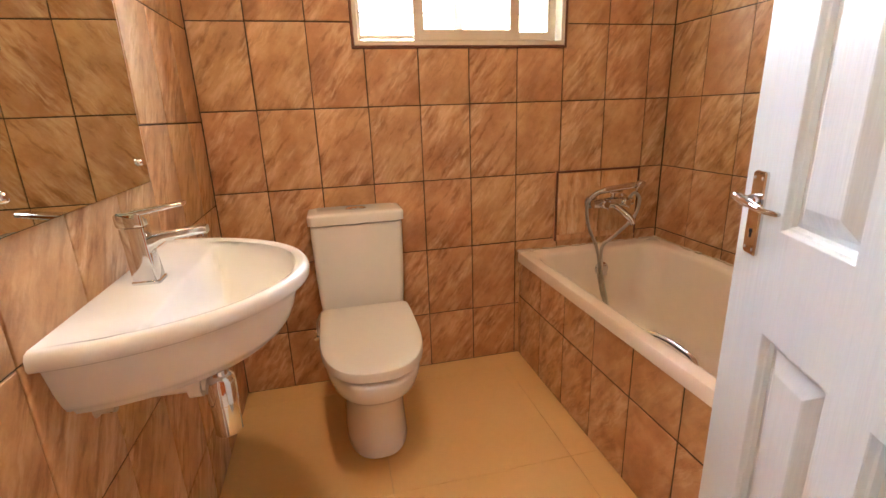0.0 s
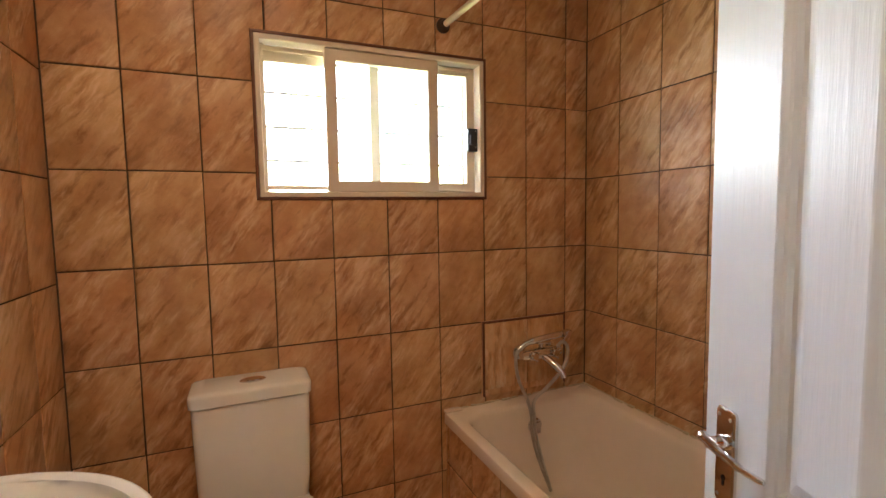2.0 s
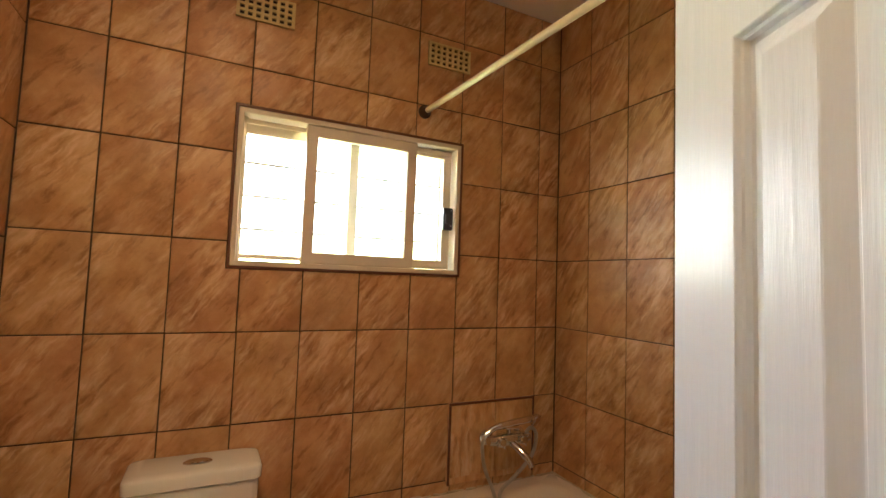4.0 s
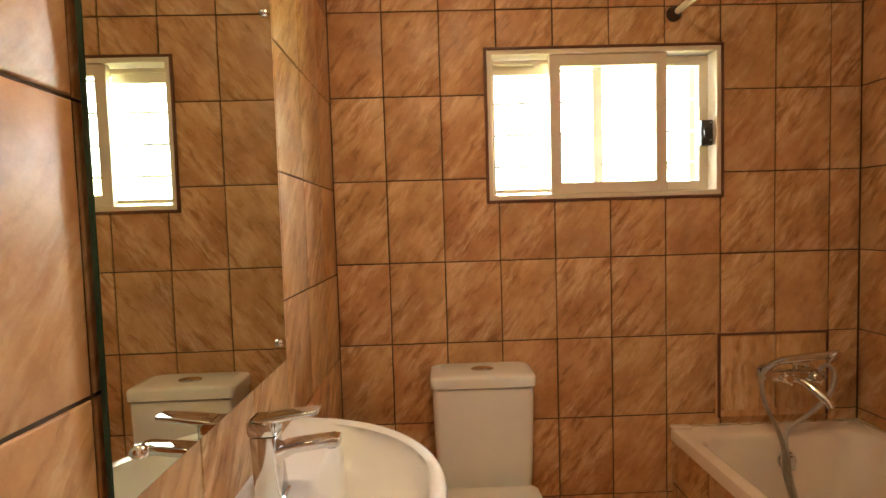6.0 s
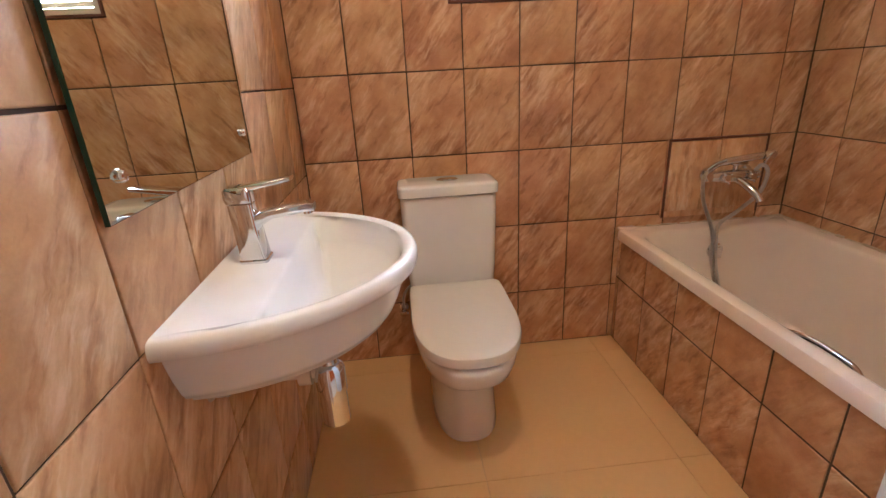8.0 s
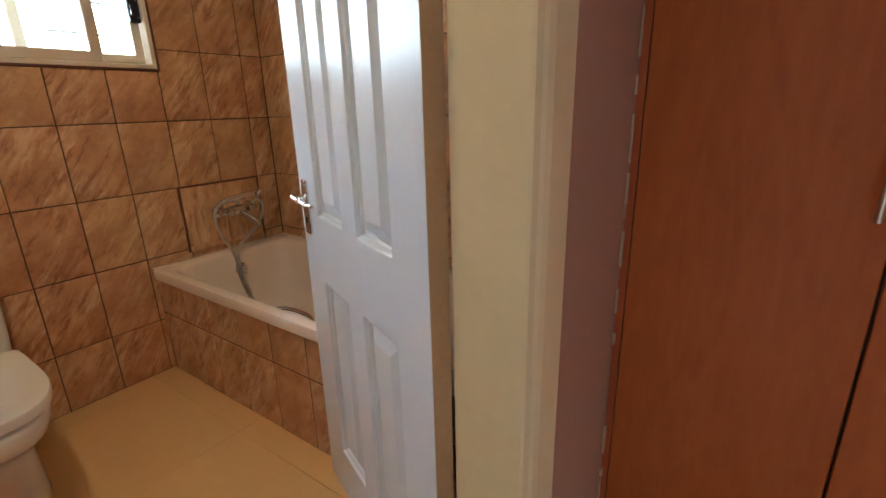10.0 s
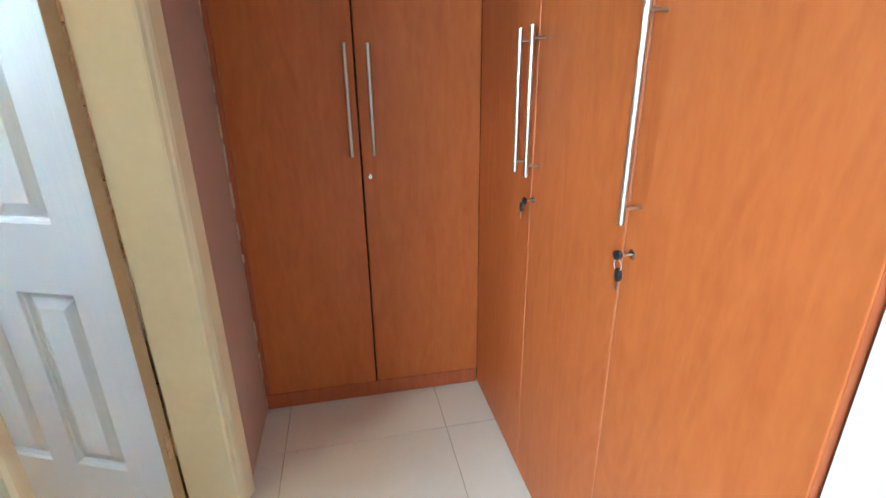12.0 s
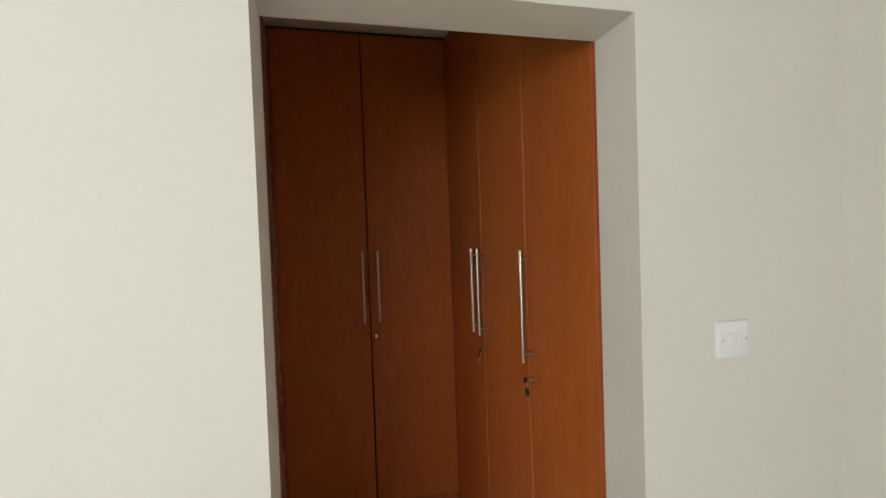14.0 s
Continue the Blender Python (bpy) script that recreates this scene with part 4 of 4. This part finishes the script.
def keys(p, out, side, hang, second):
    """A folding key in the lock with its twin hanging from the ring."""
    p, out, side = Vector(p), Vector(out), Vector(side)
    k = empty("key_pair", pose(*p), "pair of keys with black plastic heads hanging from wardrobe lock", "key", group="keys in the wardrobe locks")
    bm = bmesh.new()
    tube(bm, [p, p + out * 0.014], 0.0025, 8)
    under(k, part("key_blade", bm, STEEL, smooth=40))

    def head(c, d, w):
        bm = bmesh.new()
        rings = []
        up = d.cross(out).normalized()
        for t_, f in ((-0.0035, 0.8), (-0.002, 1.0), (0.002, 1.0), (0.0035, 0.8)):
            rings.append([c + out * t_ + f * (0.0135 * math.cos(a) * d + w * math.sin(a) * up) for a in (2 * math.pi * i / 14 for i in range(14))])
        loft(bm, rings, True, True)
        under(k, part("key_head", bm, BLACK, label="black plastic key head", smooth=40))
    c1 = p + out * 0.020 + side * 0.010 + Vector((0, 0, -0.003))
    head(c1, (side + Vector((0, 0, -0.4))).normalized(), 0.009)
    c2 = p + out * 0.018 + side * hang + Vector((0, 0, second))
    head(c2, Vector((0, 0, -1)), 0.010)
    bm = bmesh.new()
    mid = (c1 + c2) / 2
    loop = [mid + 0.011 * (math.cos(a) * Vector((0, 0, 1)) + math.sin(a) * side) for a in (2 * math.pi * i / 16 for i in range(17))]
    tube(bm, loop, 0.0008, 6, False)
    under(k, part("key_ring", bm, STEEL))
    bm = bmesh.new()
    add_box(bm, c2.x - 0.003, c2.x + 0.003, c2.y - 0.0008, c2.y + 0.0008, c2.z - 0.032, c2.z - 0.010)
    under(k, part("spare_blade", bm, STEEL))


PLZ = 0.072                                   # plinth height
DTOP = HC - 0.022
w_end = empty("wardrobe", pose(XC + 0.3, -0.57, 0), "cherry-veneered built-in wardrobe with two tall doors", "wardrobe")
under(w_end, part("body", box(XC + 0.022, XC + 0.59, YS - 0.59, YN - 0.004, 0.004, HC - 0.004), GAP_SHADE))
under(w_end, part("plinth", box(XC + 0.004, XC + 0.022, YS + 0.001, YN - 0.004, 0.002, PLZ - 0.004, 0.0015), CHERRY_EDGE, label="low cherry plinth"))
under(w_end, part("filler_strip", box(XC + 0.002, XC + 0.022, YN - 0.020, YN - 0.003, PLZ, DTOP, 0.001), CHERRY_EDGE))
e0, e1, em = YS + 0.0006, YN - 0.022, -0.5785
doors_end = []
for a, b in ((e0, em - 0.003), (em + 0.003, e1)):
    d = under(w_end, part("door", box(XC, XC + 0.018, a, b, PLZ, DTOP, 0.0022, 2), CHERRY, label="tall cherry veneer door"))
    doors_end.append(d)
bar_handle(doors_end[1], (XC, -0.548, 0), (-1, 0, 0), 0.992, 1.345)
bar_handle(doors_end[0], (XC, -0.622, 0), (-1, 0, 0), 0.992, 1.345)
cam_lock(doors_end[0], (XC, -0.606, 0.918), (-1, 0, 0))

w_side = empty("wardrobe", pose(0.33, YS - 0.3, 0), "cherry-veneered built-in wardrobe with three tall doors and keys", "wardrobe")
S0, SA, SB = XWI + 0.004, 0.078, 0.516
under(w_side, part("body", box(S0, XC + 0.018, YS - 0.59, YS - 0.022, 0.004, HC - 0.004), GAP_SHADE))
under(w_side, part("plinth", box(S0, XC + 0.002, YS - 0.022, YS - 0.006, 0.002, PLZ - 0.004, 0.0015), CHERRY_EDGE))
side_doors = []
for a, b in ((S0 + 0.003, SA - 0.0025), (SA + 0.0025, SB - 0.0025), (SB + 0.0025, XC - 0.0006)):
    d = under(w_side, part("door", box(a, b, YS - 0.018, YS, 0.012, DTOP, 0.0022, 2), CHERRY, label="tall cherry veneer door"))
    under(d, part("edge_band", box(a - 0.0008, a + 0.0004, YS - 0.0172, YS - 0.0016, 0.014, DTOP - 0.002), BANDING if a > 0 else CHERRY_EDGE, label="paler edge banding" if a > 0 else "dark cherry edge"))
    side_doors.append(d)
bar_handle(side_doors[2], (SB + 0.038, YS, 0), (0, 1, 0), 0.996, 1.348)
bar_handle(side_doors[1], (SB - 0.040, YS, 0), (0, 1, 0), 0.996, 1.348)
bar_handle(side_doors[0], (SA - 0.035, YS, 0), (0, 1, 0), 0.996, 1.350)
cam_lock(side_doors[1], (SB - 0.022, YS, 0.930), (0, 1, 0))
cam_lock(side_doors[0], (SA - 0.030, YS, 0.938), (0, 1, 0))
keys((SB - 0.022, YS + 0.003, 0.930), (0, 1, 0), (1, 0, 0), 0.034, -0.026)
keys((SA - 0.030, YS + 0.003, 0.938), (0, 1, 0), (1, 0, 0), 0.004, -0.038)
cornice = structure("cornice", box(XWI + 0.002, XC + 0.60, YS - 0.58, YN - 0.003, HC - 0.0035, HC - 0.0005), CEILING, "white ceiling edge above the wardrobes", "trim")
# old sealant smeared along the joint of wall and wardrobe
rs = random.Random(4)
bm = bmesh.new()
z = 0.02
while z < HC - 0.1:
    h = rs.uniform(0.015, 0.10)
    if rs.random() < 0.55:
        add_box(bm, XC - 0.003 - rs.uniform(0, 0.003), XC + 0.004, YN - 0.0045 - rs.uniform(0, 0.004), YN - 0.0005, z, z + h, 0.001, 1)
    z += h + rs.uniform(0.0, 0.06)
structure("sealant", bm, SEALANT, "cracked yellowed sealant between wall and wardrobe", "sealant")

# ---- light switch ----
sw = empty("light_switch", pose(XW, -1.237, 1.157), "white plastic two-gang light switch on cream wall", "light switch")
bm = bmesh.new()
loft(bm, [[(XW - d, p.x, p.y) for p in rrect(-1.280 + i, -1.194 - i, 1.116 + i, 1.198 - i, 0.007, 0, 4)] for i, d in ((0, 0.0), (0, 0.004), (0.002, 0.008), (0.006, 0.0095))], True, True)
under(sw, part("plate", bm, SWITCH, smooth=40))
for y in (-1.248, -1.226):
    under(sw, part("rocker", box(XW - 0.0135, XW - 0.0085, y - 0.008, y + 0.008, 1.146, 1.172, 0.002), SWITCH))
for y in (-1.268, -1.206):
    bm = bmesh.new()
    lathe(bm, [(0.0033, 0), (0.003, 0.0012), (0.001, 0.0014)], (-1, 0, 0), (XW - 0.0092, y, 1.157), 10)
    under(sw, part("screw", bm, STEEL))


# ---- tiles, laid last ----
tile_meshes = {}


def tile_mesh(outline, mat=TILE):
    """A pillowed tile standing in local xz, its face towards local -y; the outline is square-cornered."""
    key = (mat.name, *((round(a, 4), round(b, 4)) for a, b in outline))
    if key not in tile_meshes:
        bm = bmesh.new()
        n = len(outline)
        moves = []
        for k in range(n):
            (ax, az), (bx_, bz), (cx, cz) = outline[k - 1], outline[k], outline[(k + 1) % n]
            d1, d2 = Vector((bx_ - ax, bz - az)).normalized(), Vector((cx - bx_, cz - bz)).normalized()
            moves.append((-d1.y - d2.y, d1.x + d2.x))
        rings = [[(p[0] + m[0] * inset, y, p[1] + m[1] * inset) for p, m in zip(outline, moves)] for inset, y in ((0, TT), (0, 0.0022), (0.0012, 0.0006), (0.0028, 0.0))]
        loft(bm, rings, False, True)
        tile_meshes[key] = mesh_of("tile", bm, mat, 60)
    return tile_meshes[key]


def tile_piece(parent, u0, u1, z0, z1, place, gap=0.0022, hole=None, mat=TILE):
    """A tile of the grid, cut to a rectangle or an L where an opening takes part of it; place(u, z) is the pose of its middle."""
    corner = None
    if hole:
        a, b, c, d = max(u0, hole[0]), min(u1, hole[1]), max(z0, hole[2]), min(z1, hole[3])
        if b > a and d > c:
            wide, tall = b - a > u1 - u0 - 0.012, d - c > z1 - z0 - 0.012
            if wide and tall:
                return
            if wide:
                z0, z1 = (z0, c) if c > z0 else (d, z1)
            elif tall:
                u0, u1 = (u0, a) if a > u0 else (b, u1)
            else:
                corner = (a > u0, c > z0, a if a > u0 else b, c if c > z0 else d)
    if u1 - u0 < 0.012 or z1 - z0 < 0.012:
        return
    cu, cz = (u0 + u1) / 2, (z0 + z1) / 2
    w, h = (u1 - u0) / 2 - gap, (z1 - z0) / 2 - gap
    outline = [(-w, -h), (w, -h), (w, h), (-w, h)]
    if corner:
        right, top, hu, hz = corner
        hu, hz = hu - cu + (-gap if right else gap), hz - cz + (-gap if top else gap)
        k = {(False, False): 0, (True, False): 1, (True, True): 2, (False, True): 3}[(right, top)]
        p = outline[k]
        bits = [(p[0], hz), (hu, hz), (hu, p[1])]
        if k in (0, 2):
            outline[k:k + 1] = bits
        else:
            outline[k:k + 1] = bits[::-1]
    ob = new("tile", tile_mesh(outline, mat))
    ob.matrix_world = place(cu, cz) @ pose(random.uniform(-0.0006, 0.0006), random.uniform(-0.0004, 0.0004), random.uniform(-0.0006, 0.0006), random.uniform(-0.12, 0.12), random.uniform(-0.08, 0.08), random.uniform(-0.12, 0.12))
    ob.parent = parent
    ob.matrix_parent_inverse = parent.matrix_world.inverted()


def cuts(lo, hi, start, step):
    k = math.floor((lo - start) / step) + 1
    out = [lo]
    while start + k * step < hi - 1e-6:
        out.append(start + k * step)
        k += 1
    return out + [hi]


def lay(parent, us, zs, place, hole=None, gap=0.0021):
    for u0, u1 in zip(us, us[1:]):
        for z0, z1 in zip(zs, zs[1:]):
            tile_piece(parent, u0, u1, z0, z1, place, gap, hole)


bpy.context.view_layer.update()
rows_n = cuts(0.0, HB, 1.155, TH)
lay(wall_north, cuts(XL, XR, 0.205, TW), rows_n, lambda u, z: pose(u, YB, z), (WX0 - 0.004, WX1 + 0.004, WZ0 - 0.004, WZ1 + 0.004))
lay(wall_east, cuts(-YB, -YF, -1.665, TW), rows_n, lambda u, z: pose(XR, -u, z, 0, 0, -90))
lay(wall_west, cuts(YF, YB, 0.654, 0.207), cuts(0.0, HB, 1.121, 0.306), lambda u, z: pose(XL, u, z, 0, 0, 90))
lay(bath_apron, cuts(-YB, -YF - 0.004, -1.630, TW), [0.0, 0.295, 0.462], lambda u, z: pose(0.834, -u, z, 0, 0, -90), gap=0.0034)
for a, b in ((1.007, 1.2135), (1.2165, 1.404)):
    tile_piece(access, a, b, 0.572, 0.852, lambda u, z: pose(u, YB - 0.023, z), 0.0008, mat=PANEL_TILE)

# large floor tiles
floor_bathroom = tagged(empty("floor_bathroom", pose(0.5, 0.9, 0)), "smooth tan floor tiles with thin joints", "floor", kind="structure")
floor_passage = tagged(empty("floor_passage", pose(0.3, -0.6, 0)), "glossy ivory porcelain floor tiles", "floor", kind="structure")


def floor_tiles(parent, xs, ys, mat, gap):
    for x0, x1 in zip(xs, xs[1:]):
        for y0, y1 in zip(ys, ys[1:]):
            if x1 - x0 < 0.01 or y1 - y0 < 0.01:
                continue
            ob = part("floor_tile", box(x0 + gap, x1 - gap, y0 + gap, y1 - gap, -0.012, 0.0, 0.0008, 1), mat)
            under(parent, ob)


floor_tiles(floor_bathroom, cuts(XL - 0.003, 0.842, 0.732, 0.6), cuts(-0.03, YB + 0.003, 1.15, 0.6), BATH_FLOOR, 0.0005)
floor_tiles(floor_passage, cuts(XW - 0.6, XC + 0.02, 0.762, 0.6), cuts(YS - 0.03, -0.03, -0.232, 0.585), PALE_FLOOR, 0.001)
floor_tiles(floor_passage, cuts(BX0, XW - 0.6, 0.762, 0.6), cuts(BY0, BY1, -0.232, 0.585), PALE_FLOOR, 0.001)
floor_tiles(floor_passage, [XW - 0.6, XW], cuts(-0.03, BY1, -0.232, 0.585), PALE_FLOOR, 0.001)
floor_tiles(floor_passage, [XW - 0.6, XW], [BY0, YS - 0.03], PALE_FLOOR, 0.001)
